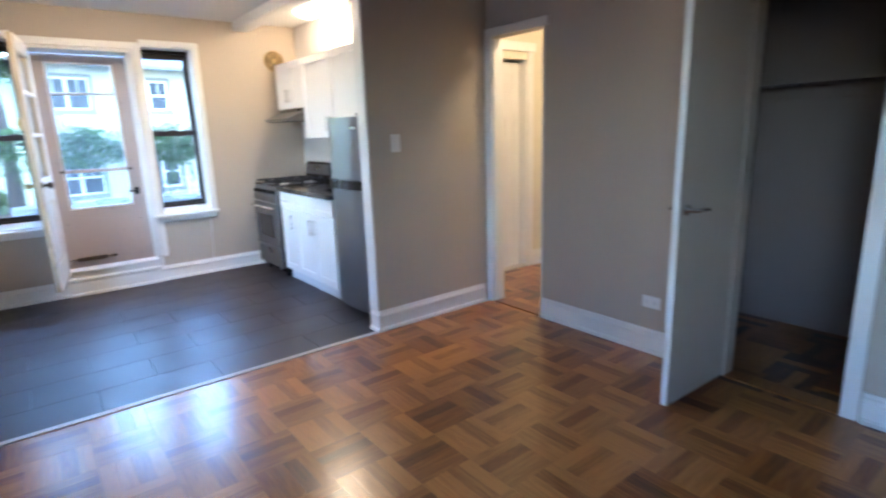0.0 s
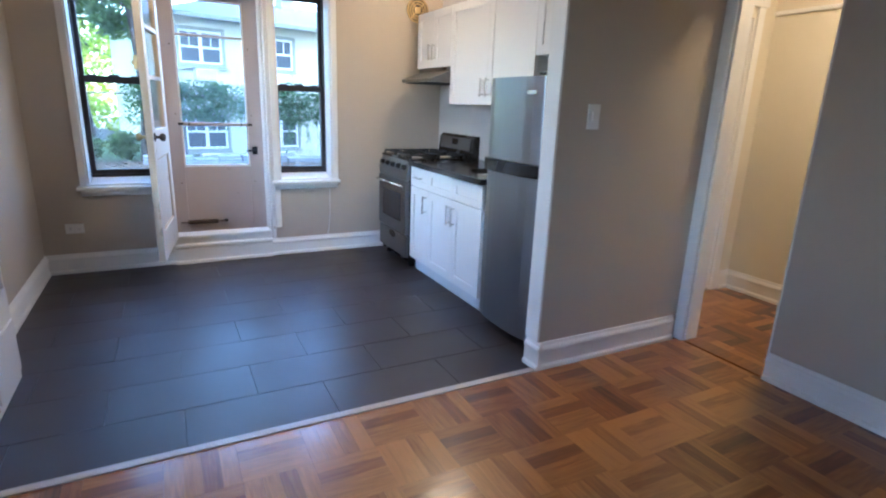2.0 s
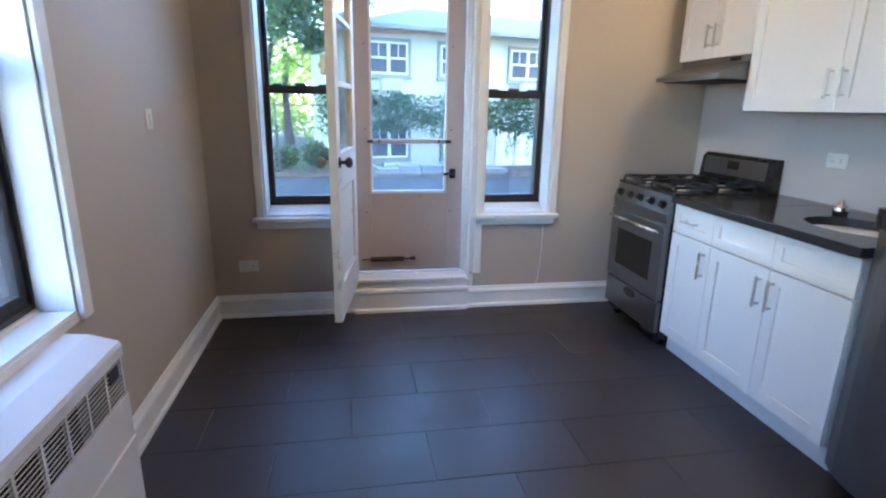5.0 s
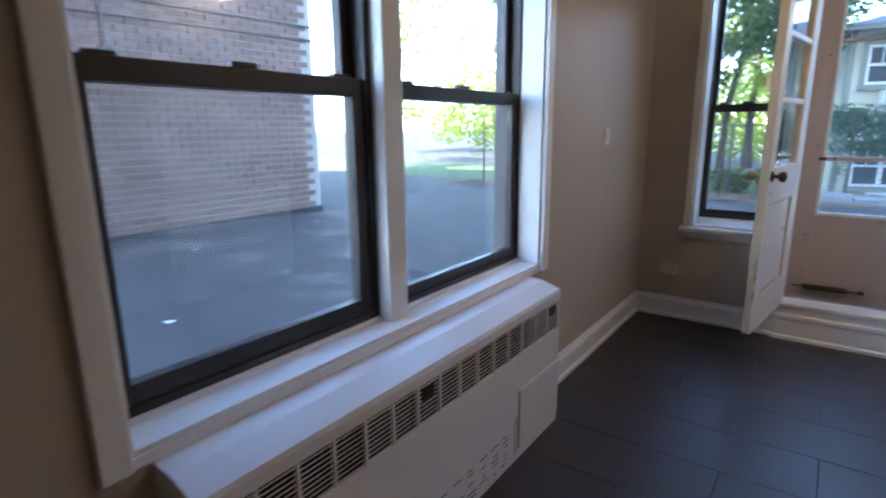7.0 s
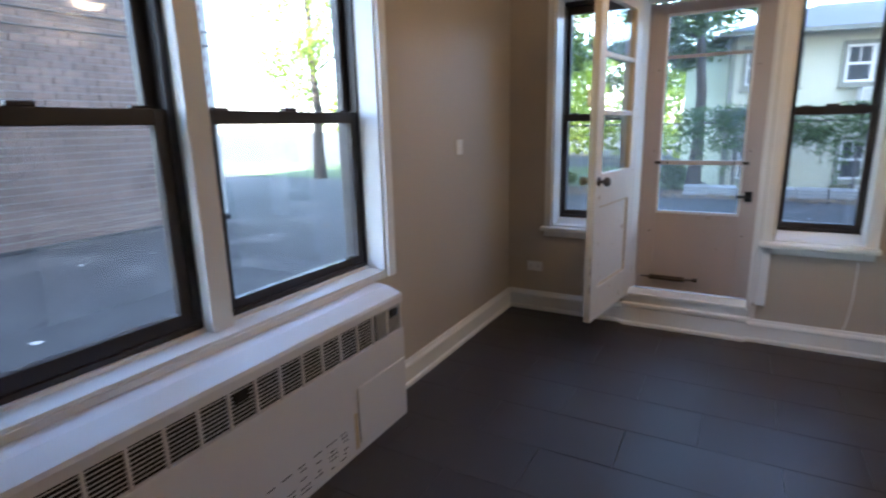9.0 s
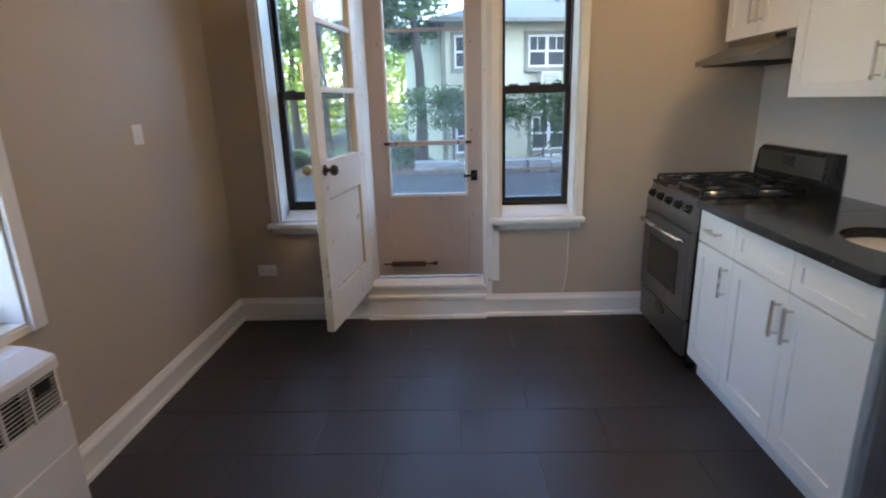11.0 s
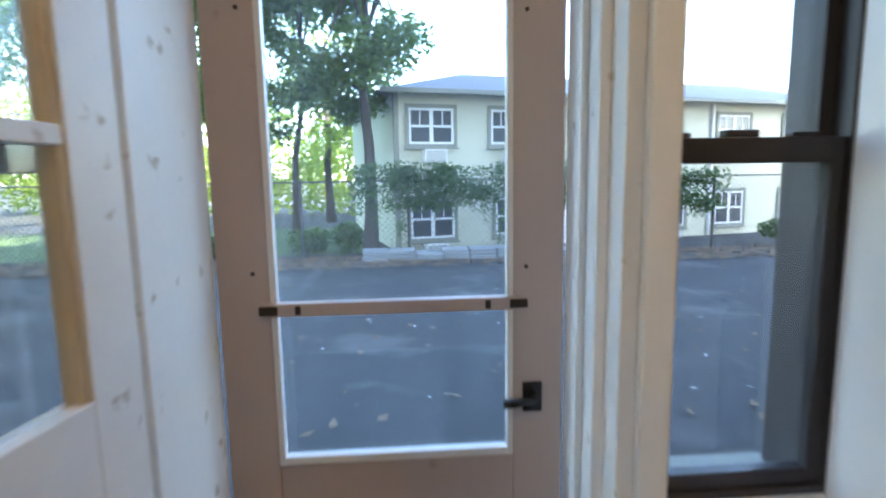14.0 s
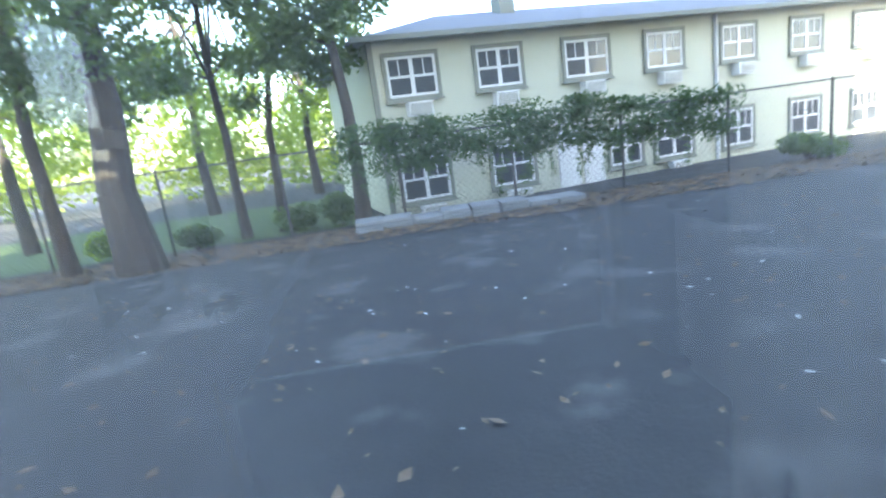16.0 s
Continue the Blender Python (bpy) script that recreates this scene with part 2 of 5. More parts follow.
# ---- building helpers ----
def box(bm, x0, x1, y0, y1, z0, z1, bevel=0.0, m=None):
    v = bmesh.ops.create_cube(bm, size=1)["verts"]
    t = Matrix.Translation(((x0 + x1) / 2, (y0 + y1) / 2, (z0 + z1) / 2)) @ Matrix.Diagonal((abs(x1 - x0), abs(y1 - y0), abs(z1 - z0), 1))
    bmesh.ops.transform(bm, matrix=(m or Matrix()) @ t, verts=v)
    if bevel:
        ed = list({ed for q in v for ed in q.link_edges})
        bmesh.ops.bevel(bm, geom=ed, offset=bevel, segments=2, profile=0.6, affect="EDGES")
    return bm


def B(x0, x1, y0, y1, z0, z1, bevel=0.0):
    return box(bmesh.new(), x0, x1, y0, y1, z0, z1, bevel)


def rod(bm, p, q, r, r2=None, n=10):
    p, q = Vector(p), Vector(q)
    d = q - p
    m = Matrix.Translation((p + q) / 2) @ d.to_track_quat("Z", "Y").to_matrix().to_4x4()
    bmesh.ops.create_cone(bm, cap_ends=True, segments=n, radius1=r, radius2=r if r2 is None else r2, depth=d.length, matrix=m)
    return bm


def tube(bm, pts, r, n=10):
    for p, q in zip(pts, pts[1:]):
        rod(bm, p, q, r, n=n)
    for p in pts[1:-1]:
        bmesh.ops.create_uvsphere(bm, u_segments=n, v_segments=6, radius=r, matrix=Matrix.Translation(p))
    return bm


def lathe(bm, profile, m=Matrix(), n=24):
    rings = []
    for r, z in profile:
        rings.append([bm.verts.new(m @ Vector((r * math.cos(k * math.tau / n), r * math.sin(k * math.tau / n), z))) for k in range(n)])
    for a_, b_ in zip(rings, rings[1:]):
        for k in range(n):
            bm.faces.new((a_[k], a_[(k + 1) % n], b_[(k + 1) % n], b_[k]))
    for ring, flip in ((rings[0], True), (rings[-1], False)):
        bm.faces.new(ring[::-1] if flip else ring)
    return bm


def extrude_profile(bm, prof, p, q, up=Vector((0, 0, 1)), inward=None):
    """prof: (out, height) pairs, swept from p to q; out runs along inward."""
    p, q = Vector(p), Vector(q)
    inward = Vector(inward)
    a_ = [bm.verts.new(p + inward * o + up * h) for o, h in prof]
    b_ = [bm.verts.new(q + inward * o + up * h) for o, h in prof]
    k = len(prof)
    for i in range(k):
        bm.faces.new((a_[i], a_[(i + 1) % k], b_[(i + 1) % k], b_[i]))
    bm.faces.new(a_[::-1])
    bm.faces.new(b_)
    bmesh.ops.recalc_face_normals(bm, faces=bm.faces)
    return bm


def mesh_of(name, bm, mat, smooth=False):
    me = bpy.data.meshes.new(name)
    bmesh.ops.recalc_face_normals(bm, faces=bm.faces)
    bm.to_mesh(me)
    bm.free()
    me.materials.append(mat)
    if smooth:
        me.polygons.foreach_set("use_smooth", [True] * len(me.polygons))
    return me


def thing(name, place, label, category, group="", kind=""):
    """An Empty at the base of a thing; its parts are built in world places."""
    ob = new(name)
    ob.matrix_basis = place if isinstance(place, Matrix) else Matrix.Translation(place)
    ob.empty_display_size = 0.1
    return tagged(ob, label, category, group, kind)


def part(name, bm, mat, parent, label="", smooth=False, local=False):
    ob = new(name, mesh_of(name, bm, mat, smooth))
    ob.parent = parent
    if not local and parent.type == "EMPTY":
        ob.matrix_parent_inverse = parent.matrix_basis.inverted()
    if label:
        ob["label"] = label
    return ob


def solid(name, bm, mat, label, category, kind="", group="", smooth=False):
    return tagged(new(name, mesh_of(name, bm, mat, smooth)), label, category, group, kind)


def structure(name, bm, mat, label, category):
    return solid(name, bm, mat, label, category, "structure")


# ---- plan ----
FAR, RIGHT, PIER_Y, PIER_X, KRIGHT, BACK = 6.64, 3.62, 3.94, 2.55, 3.28, -1.6
CEILING = 2.53


def wall_y(y0, y1, x0, x1, z0, z1, holes):
    """A wall along x with holes (xa, xb, za, zb), left to right."""
    bm = bmesh.new()
    x = x0
    for xa, xb, za, zb in holes:
        box(bm, x, xa, y0, y1, z0, z1)
        if za > z0:
            box(bm, xa, xb, y0, y1, z0, za)
        if zb < z1:
            box(bm, xa, xb, y0, y1, zb, z1)
        x = xb
    box(bm, x, x1, y0, y1, z0, z1)
    return bm


def wall_x(x0, x1, y0, y1, z0, z1, holes):
    bm = wall_y(-x1, -x0, y0, y1, z0, z1, holes)
    bmesh.ops.transform(bm, matrix=Matrix.Rotation(radians(90), 4, "Z"), verts=bm.verts)
    return bm


WL = (0.335, 0.815, 0.66, 2.25)     # opening of the window beside the door, hinge side
WR = (1.745, 2.21, 0.66, 2.25)     # and on its latch side
DO = (0.875, 1.69, 0.14, 2.21)     # the door's opening
structure("wall_north", wall_y(FAR, FAR + 0.365, -0.24, KRIGHT + 1.5, -0.2, 2.8, [WL, DO, WR]), WALL, "greige painted wall with two windows and a door", "wall")
# first hole is for the unseen window added at the living end
structure("wall_west", wall_x(-0.24, 0.0, BACK, FAR, -0.2, 2.8, [(-0.315, 0.72, 0.71, 2.22), (3.15, 4.985, 0.69, 2.22)]), WALL, "greige painted wall with a double window", "wall")
structure("wall_kitchen", B(KRIGHT, KRIGHT + 0.1, PIER_Y + 0.1, FAR, -0.2, 2.8), SPLASH, "pale painted wall behind the kitchen units", "wall")
structure("wall_pier", B(PIER_X, RIGHT, PIER_Y, PIER_Y + 0.1, -0.2, 2.8), WALL, "greige painted partition beside the refrigerator", "wall")
structure("wall_east", wall_x(RIGHT, RIGHT + 0.1, BACK, PIER_Y, -0.2, 2.8, [(1.48, 2.02, 0.0, 2.0), (3.36, 3.87, 0.0, 2.06)]), WALL,
          "greige painted wall with a doorway and a closet", "wall")
structure("wall_south", B(-0.32, 5.1, BACK - 0.15, BACK, -0.2, 2.8), WALL, "greige painted wall behind the entry", "wall")
structure("wall_hall_end", wall_y(4.47, 4.57, KRIGHT + 0.1, 4.9, -0.2, 2.8, [(4.05, 4.65, 0.0, 2.02)]), HALL_PAINT, "cream painted end wall of the hall", "wall")
structure("wall_hall_east", B(4.86, 4.96, 2.62, 4.47, -0.2, 2.8), HALL_PAINT, "cream painted hall wall", "wall")
structure("wall_hall_south", B(RIGHT + 0.1, 4.96, 2.52, 2.62, -0.2, 2.8), HALL_PAINT, "cream painted hall wall", "wall")
structure("wall_bath", B(KRIGHT + 0.1, 4.9, 5.6, 5.7, -0.2, 2.8), HALL_PAINT, "pale wall beyond the hall door", "wall")
structure("wall_bath_east", B(4.8, 4.9, 4.57, 5.6, -0.2, 2.8), HALL_PAINT, "pale wall beyond the hall door", "wall")
# closet walls carry their shade in the colour
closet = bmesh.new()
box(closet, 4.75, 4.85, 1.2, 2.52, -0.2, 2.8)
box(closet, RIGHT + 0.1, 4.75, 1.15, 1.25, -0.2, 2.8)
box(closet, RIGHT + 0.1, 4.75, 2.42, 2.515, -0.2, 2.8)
structure("wall_closet", closet, CLOSET_SHADE, "plaster walls inside the closet, coloured dark to stand for shade", "wall")
structure("ceiling", B(-0.32, 5.1, BACK - 0.15, FAR + 0.4, CEILING, CEILING + 0.12), CEIL, "off-white painted ceiling", "ceiling")
structure("beam", B(2.62, 2.78, PIER_Y + 0.1, FAR, CEILING - 0.085, CEILING), CEIL, "shallow off-white ceiling beam", "beam")
structure("roof_slab", B(-0.32, 5.1, BACK - 0.15, FAR + 0.4, 2.8, 3.0), CEIL, "slab over the flat", "roof")
# unseen mass, sized and raised so its shadow covers the yard
bm = bmesh.new()
box(bm, -0.32, 22, BACK - 0.15, FAR + 0.4, 3.0, 19)
box(bm, -0.32, 22, -28, BACK - 0.15, -0.2, 19)
box(bm, 5.1, 22, BACK - 0.15, FAR + 0.4, -0.2, 3.0)
structure("unseen_sun_block", bm, WALL, "unseen building mass added to keep the sun off the yard", "building")
structure("floor", B(-0.3, 5.1, BACK - 0.1, FAR, -0.2, -0.012), DARKGROUT, "dark joints under the floor", "floor")

# baseboards
PROFILE = [(0, 0), (0.028, 0), (0.028, 0.02), (0.018, 0.03), (0.018, 0.105), (0.024, 0.112), (0.02, 0.125), (0.012, 0.135), (0.008, 0.15), (0, 0.15)]


def baseboard(runs, label):
    bm = bmesh.new()
    for p, q, d in runs:
        extrude_profile(bm, PROFILE, (*p, 0), (*q, 0), inward=(*d, 0))
    return structure("baseboard", bm, TRIM, label, "baseboard")


baseboard([((0, BACK), (0, 3.24), (1, 0)), ((0, 4.87), (0, FAR), (1, 0))], "white moulded baseboard under the window wall")
baseboard([((0, FAR), (DO[0], FAR), (0, -1)), ((DO[1] - 0.04, FAR), (KRIGHT, FAR), (0, -1))], "white moulded baseboard beside the back door")
baseboard([((PIER_X, PIER_Y), (RIGHT - 0.05, PIER_Y), (0, -1)), ((PIER_X, PIER_Y - 0.028), (PIER_X, PIER_Y + 0.1), (-1, 0))], "white moulded baseboard round the partition")
baseboard([((RIGHT, 2.1), (RIGHT, 3.36), (-1, 0)), ((RIGHT, BACK), (RIGHT, 1.4), (-1, 0))], "white moulded baseboard beside the closet")
baseboard([((4.86, 2.62), (4.86, 4.47), (-1, 0)), ((RIGHT + 0.1, 4.47), (3.99, 4.47), (0, -1)), ((4.72, 4.47), (4.86, 4.47), (0, -1))], "white moulded baseboard in the hall")
structure("trim", B(PIER_X - 0.012, PIER_X + 0.03, PIER_Y + 0.001, PIER_Y + 0.11, 0.15, CEILING, 0.004), TRIM, "white corner trim on the partition's end", "trim")
structure("threshold", B(0.15, PIER_X, 3.915, 3.955, -0.012, 0.006, 0.003), STRIP, "pale strip between parquet and tile", "threshold")


# ---- windows ----
def casing(parent, w, z0, z1, width, depth, y, mat, sides="lrt"):
    bands = {"l": (-width, 0, z0, z1 + width), "r": (w, w + width, z0, z1 + width), "t": (0, w, z1, z1 + width)}
    for k in sides:
        x0, x1, za, zb = bands[k]
        bm = B(x0, x1, y - depth, y, za, zb, 0.004)
        part("casing", bm, mat, parent, local=True)


def sash_window(name, place, w, z0, z1, y, label, meeting, rail=0.04, bottom=0.05):
    """Double-hung window, local x along the wall, local y outwards, y: depth of the frame."""
    top = thing(name, place, label, "window", kind="structure")
    fr = bmesh.new()
    for x0, x1, za, zb in ((0, rail * 0.6, z0, z1), (w - rail * 0.6, w, z0, z1), (rail * 0.6, w - rail * 0.6, z1 - 0.04, z1), (rail * 0.6, w - rail * 0.6, z0, z0 + 0.02)):
        box(fr, x0, x1, y - 0.01, y + 0.09, za, zb, 0.002)
    part("window_frame", fr, SASH, top, local=True)
    for sash, (za, zb, yy) in {"lower_sash": (z0 + 0.02, meeting + 0.03, y), "upper_sash": (meeting - 0.02, z1 - 0.04, y + 0.04)}.items():
        s = bmesh.new()
        x0, x1 = rail * 0.6, w - rail * 0.6
        lo = bottom if sash == "lower_sash" else 0.05
        box(s, x0, x0 + rail, yy, yy + 0.035, za, zb, 0.003)
        box(s, x1 - rail, x1, yy, yy + 0.035, za, zb, 0.003)
        box(s, x0 + rail, x1 - rail, yy, yy + 0.035, za, za + lo, 0.003)
        box(s, x0 + rail, x1 - rail, yy, yy + 0.035, zb - 0.05, zb, 0.003)
        so = part(sash, s, SASH, top, local=True)
        g = part("pane", B(x0 + rail, x1 - rail, yy + 0.014, yy + 0.02, za + lo, zb - 0.05), GLASS, so, local=True)
        g.visible_shadow = False
        if sash == "lower_sash":
            lock = bmesh.new()
            box(lock, w / 2 - 0.035, w / 2 + 0.035, yy + 0.002, yy + 0.03, zb, zb + 0.015, 0.004)
            for sx in (x0 + 0.05, x1 - 0.11):
                box(lock, sx, sx + 0.06, yy + 0.004, yy + 0.03, zb, zb + 0.01, 0.003)
            part("sash_lock", lock, SASH, so, local=True)
            net = part("insect_screen", B(x0 + 0.002, x1 - 0.002, y + 0.08, y + 0.082, z0 + 0.022, zb), SCREEN, top, "fine grey insect screen", local=True)
            net.visible_shadow = False
    return top


def liner(parent, x0, x1, z0, z1, y0, y1, mat):
    """Painted jamb linings round an opening."""
    for xa, xb, za, zb in ((x0, x0 + 0.012, z0, z1), (x1 - 0.012, x1, z0, z1), (x0 + 0.012, x1 - 0.012, z1 - 0.012, z1), (x0 + 0.012, x1 - 0.012, z0, z0 + 0.015)):
        part("jamb", B(xa, xb, y0, y1, za, zb, 0.002), mat, parent, local=True)


for i, (xa, xb, za, zb) in enumerate((WL, WR)):
    side = "beside the open back door" if i == 0 else "beside the stove"
    w = sash_window(f"window_{i + 1}", pose(xa, FAR, 0), xb - xa, za + 0.05, zb, 0.18, f"narrow dark-framed double-hung window {side}", 1.44, 0.03, 0.035)
    liner(w, -0.001, xb - xa + 0.001, za, zb, 0.0, 0.17, TRIM)
    casing(w, xb - xa, za, zb, 0.05, 0.02, 0.0, TRIM, "lt" if i == 0 else "rt")
    for x0, x1 in ((0.0005, 0.012), (xb - xa - 0.012, xb - xa - 0.0005)):
        part("outer_reveal", B(x0, x1, 0.275, 0.367, za + 0.02, zb - 0.001), SASH, w, "dark metal outer lining", local=True)
    part("outer_sill", B(0.0, xb - xa, 0.275, 0.4, za + 0.001, za + 0.02), SHUT, w, "dark stone outer sill", local=True)
    part("window_sill", B(-0.07, xb - xa + 0.06, -0.06, 0.17, za - 0.025, za + 0.004, 0.008), TRIM, w, local=True)
    bm = bmesh.new()
    extrude_profile(bm, [(0.08, za + 0.004), (0.08, za + 0.012), (0.168, za + 0.049), (0.26, za + 0.049), (0.26, za + 0.004)], (0.013, 0, 0), (xb - xa - 0.013, 0, 0), inward=(0, 1, 0))
    part("stool", bm, TRIM, w, local=True)
    part("apron", B(-0.05, xb - xa + 0.04, -0.022, -0.001, za - 0.07, za - 0.025, 0.004), TRIM, w, local=True)

Y0, YM0, YM1, Y1 = 3.15, 4.005, 4.095, 4.985
w3 = sash_window("window_3", pose(0, Y0, 0, 0, 0, 90), YM0 - Y0, 0.72, 2.21, 0.12, "wide dark-framed double-hung window over the radiator", 1.45, 0.045, 0.05)
casing(w3, Y1 - Y0, 0.67, 2.22, 0.06, 0.02, 0.0, TRIM)
liner(w3, 0.0, Y1 - Y0, 0.691, 2.22, 0.0, 0.13, TRIM)
part("mullion", B(YM0 - Y0, YM1 - Y0, 0.06, 0.13, 0.706, 2.205, 0.006), TRIM, w3, "white painted post between the sashes", local=True)
part("outer_mullion", B(YM0 - Y0 + 0.002, YM1 - Y0 - 0.002, 0.13, 0.21, 0.725, 2.2), SASH, w3, "dark outer post", local=True)
part("window_sill", B(-0.06, Y1 - Y0 + 0.05, -0.004, 0.1, 0.667, 0.693, 0.003), TRIM, w3, local=True)
for x0, x1 in ((0.0005, 0.012), (Y1 - Y0 - 0.012, Y1 - Y0 - 0.0005)):
    part("outer_reveal", B(x0, x1, 0.215, 0.242, 0.715, 2.219), SASH, w3, "dark metal outer lining", local=True)
part("outer_sill", B(0.0, Y1 - Y0, 0.215, 0.29, 0.6905, 0.715), SHUT, w3, "dark stone outer sill", local=True)
part("stool", B(0.013, Y1 - Y0 - 0.013, 0.1, 0.2, 0.692, 0.72, 0.004), TRIM, w3, local=True)
sash_window("window_4", pose(0, YM1, 0, 0, 0, 90), Y1 - YM1, 0.72, 2.21, 0.12, "dark-framed double-hung window over the radiator", 1.45, 0.04, 0.04)

# unseen window, added to let daylight into the living end
sash_window("window_5", pose(0, -0.315, 0, 0, 0, 90), 1.035, 0.715, 2.21, 0.12, "unseen dark-framed window added to brighten the living end", 1.45, 0.045, 0.05)

# ---- back door, storm door and its step ----
frame_ob = thing("door_frame", (DO[0], FAR, DO[2]), "chipped white painted frame of the back door", "door frame", kind="structure")
fr = bmesh.new()
box(fr, DO[0] - 0.001, DO[0] + 0.03, FAR - 0.004, FAR + 0.3, DO[2], DO[3], 0.003)
part("hinge_jamb", fr, OLD, frame_ob)
fr = bmesh.new()
box(fr, DO[1] - 0.03, DO[1] + 0.001, FAR - 0.004, FAR + 0.3, DO[2], DO[3], 0.003)
box(fr, DO[1] - 0.05, DO[1] - 0.03, FAR + 0.06, FAR + 0.085, DO[2], DO[3], 0.003)
box(fr, DO[1] - 0.045, DO[1] - 0.03, FAR + 0.17, FAR + 0.2, DO[2], DO[3], 0.003)
part("latch_jamb", fr, OLD, frame_ob)
part("head_jamb", B(DO[0] + 0.03, DO[1] - 0.03, FAR, FAR + 0.3, DO[3] - 0.03, DO[3], 0.003), OLD, frame_ob)
for x0, x1, za, zb in ((DO[0] - 0.05, DO[0] - 0.001, 0.25, DO[3] + 0.06), (DO[1] + 0.001, DO[1] + 0.05, 0.25, DO[3] + 0.06), (DO[0] - 0.001, DO[1] + 0.001, DO[3], DO[3] + 0.06)):
    part("casing", B(x0, x1, FAR - 0.022, FAR - 0.001, za, zb, 0.004), TRIM, frame_ob)
for zz in (0.99, 1.44):
    s = bmesh.new()
    box(s, DO[1] - 0.033, DO[1] - 0.03, FAR + 0.085, FAR + 0.11, zz - 0.035, zz + 0.035, 0.001)
    part("strike_plate", s, OLD, frame_ob, "painted-over strike plate")
    part("keyhole", B(DO[1] - 0.036, DO[1] - 0.033, FAR + 0.09, FAR + 0.105, zz - 0.022, zz + 0.022), DARK, frame_ob)
step = thing("door_step", (1.24, FAR, 0), "white moulded riser under the back door", "step", kind="structure")
s = bmesh.new()
extrude_profile(s, [(0, 0), (0.055, 0), (0.055, 0.02), (0.045, 0.03), (0.045, 0.13), (0.052, 0.14), (0.052, 0.16), (0.042, 0.17), (0.042, 0.215), (0, 0.215)],
                (DO[0], FAR, 0), (DO[1] - 0.04, FAR, 0), inward=(0, -1, 0))
part("riser", s, TRIM, step)
part("tread", B(DO[0] + 0.031, DO[1] - 0.051, FAR - 0.055, FAR + 0.1, 0.215, 0.24, 0.006), TRIM, step)
part("sill_board", B(DO[0] + 0.03, DO[1] - 0.03, FAR + 0.1, FAR + 0.4, 0.13, 0.16, 0.004), WORNSILL, step, "dark weathered door sill")
part("sill_strip", B(DO[0] + 0.03, DO[1] - 0.03, FAR + 0.28, FAR + 0.31, 0.16, 0.178, 0.004), CHROME, step, "bright metal sill strip")

SD = FAR + 0.325
storm = thing("storm_door", (DO[0], SD, 0.18), "closed beige storm door with two glass lights", "door")
SX0, SX1, GX0, GX1 = DO[0] + 0.025, DO[1] - 0.025, 1.012, 1.548
s = bmesh.new()
box(s, SX0, GX0, SD, SD + 0.035, 0.18, 2.18, 0.004)
part("hinge_stile", s, STORM, storm)
part("latch_stile", B(GX1, SX1, SD, SD + 0.035, 0.18, 2.18, 0.004), STORM, storm)
part("top_rail", B(GX0, GX1, SD, SD + 0.035, 2.11, 2.18, 0.004), STORM, storm)
part("kick_panel", B(GX0, GX1, SD + 0.003, SD + 0.03, 0.18, 0.755, 0.003), STORM, storm)
bd = bmesh.new()
for x0, x1, za, zb in ((GX0, GX0 + 0.014, 0.755, 2.11), (GX1 - 0.014, GX1, 0.755, 2.11), (GX0 + 0.014, GX1 - 0.014, 0.755, 0.775), (GX0 + 0.014, GX1 - 0.014, 2.094, 2.11)):
    box(bd, x0, x1, SD - 0.006, SD + 0.02, za, zb, 0.003)
part("glazing_bead", bd, TRIM, storm)
part("push_bar", B(GX0 - 0.02, GX1 + 0.02, SD - 0.018, SD + 0.01, 1.105, 1.135, 0.004), STORM, storm, "flat crossbar with dark end clips")
for xx in (GX0 - 0.022, GX0 + 0.055, GX1 - 0.01, GX1 - 0.065):
    part("clip", B(xx, xx + (0.04 if xx in (GX0 - 0.022, GX1 - 0.01) else 0.012), SD - 0.022, SD - 0.015, 1.11, 1.13, 0.002), RUST, storm, "dark metal clip")
part("upper_bar", B(GX0 + 0.014, GX1 - 0.014, SD, SD + 0.015, 1.82, 1.84, 0.003), STORM, storm)
for za, zb in ((0.775, 1.107), (1.133, 1.821), (1.839, 2.096)):
    g = part("pane", B(GX0 + 0.012, GX1 - 0.012, SD + 0.012, SD + 0.016, za, zb), STORMGLASS, storm)
    g.visible_shadow = False
lv = bmesh.new()
box(lv, 1.57, 1.615, SD - 0.01, SD, 0.86, 0.93, 0.003)
rod(lv, (1.593, SD - 0.04, 0.9), (1.593, SD, 0.9), 0.009)
rod(lv, (1.593, SD - 0.04, 0.9), (1.52, SD - 0.042, 0.895), 0.008, 0.011)
part("door_handle", lv, BLACK, storm, "black lever handle", smooth=True)
cl = bmesh.new()
rod(cl, (1.0, SD - 0.03, 0.278), (1.24, SD - 0.03, 0.278), 0.018, n=14)
rod(cl, (1.24, SD - 0.03, 0.278), (1.31, SD - 0.03, 0.278), 0.007)
box(cl, 1.295, 1.325, SD - 0.036, SD, 0.268, 0.288, 0.002)
rod(cl, (0.94, SD - 0.03, 0.278), (1.0, SD - 0.03, 0.278), 0.006)
part("door_closer", cl, RUST, storm, "dark tubular door closer", smooth=False)
for xx in (GX0 - 0.035, GX1 + 0.03):
    for zz in (0.62, 1.2, 1.75):
        sc = bmesh.new()
        rod(sc, (xx, SD - 0.002, zz), (xx, SD + 0.004, zz), 0.005, n=8)
        part("screw", sc, RUST, storm)

# the inner door stands open
DOOR_TURN = -98.0
DW, DH = 0.70, 1.96
door = thing("back_door", pose(0.868, FAR - 0.03, 0.225, 0, 0, DOOR_TURN), "open worn white wooden door with three glass lights", "door")


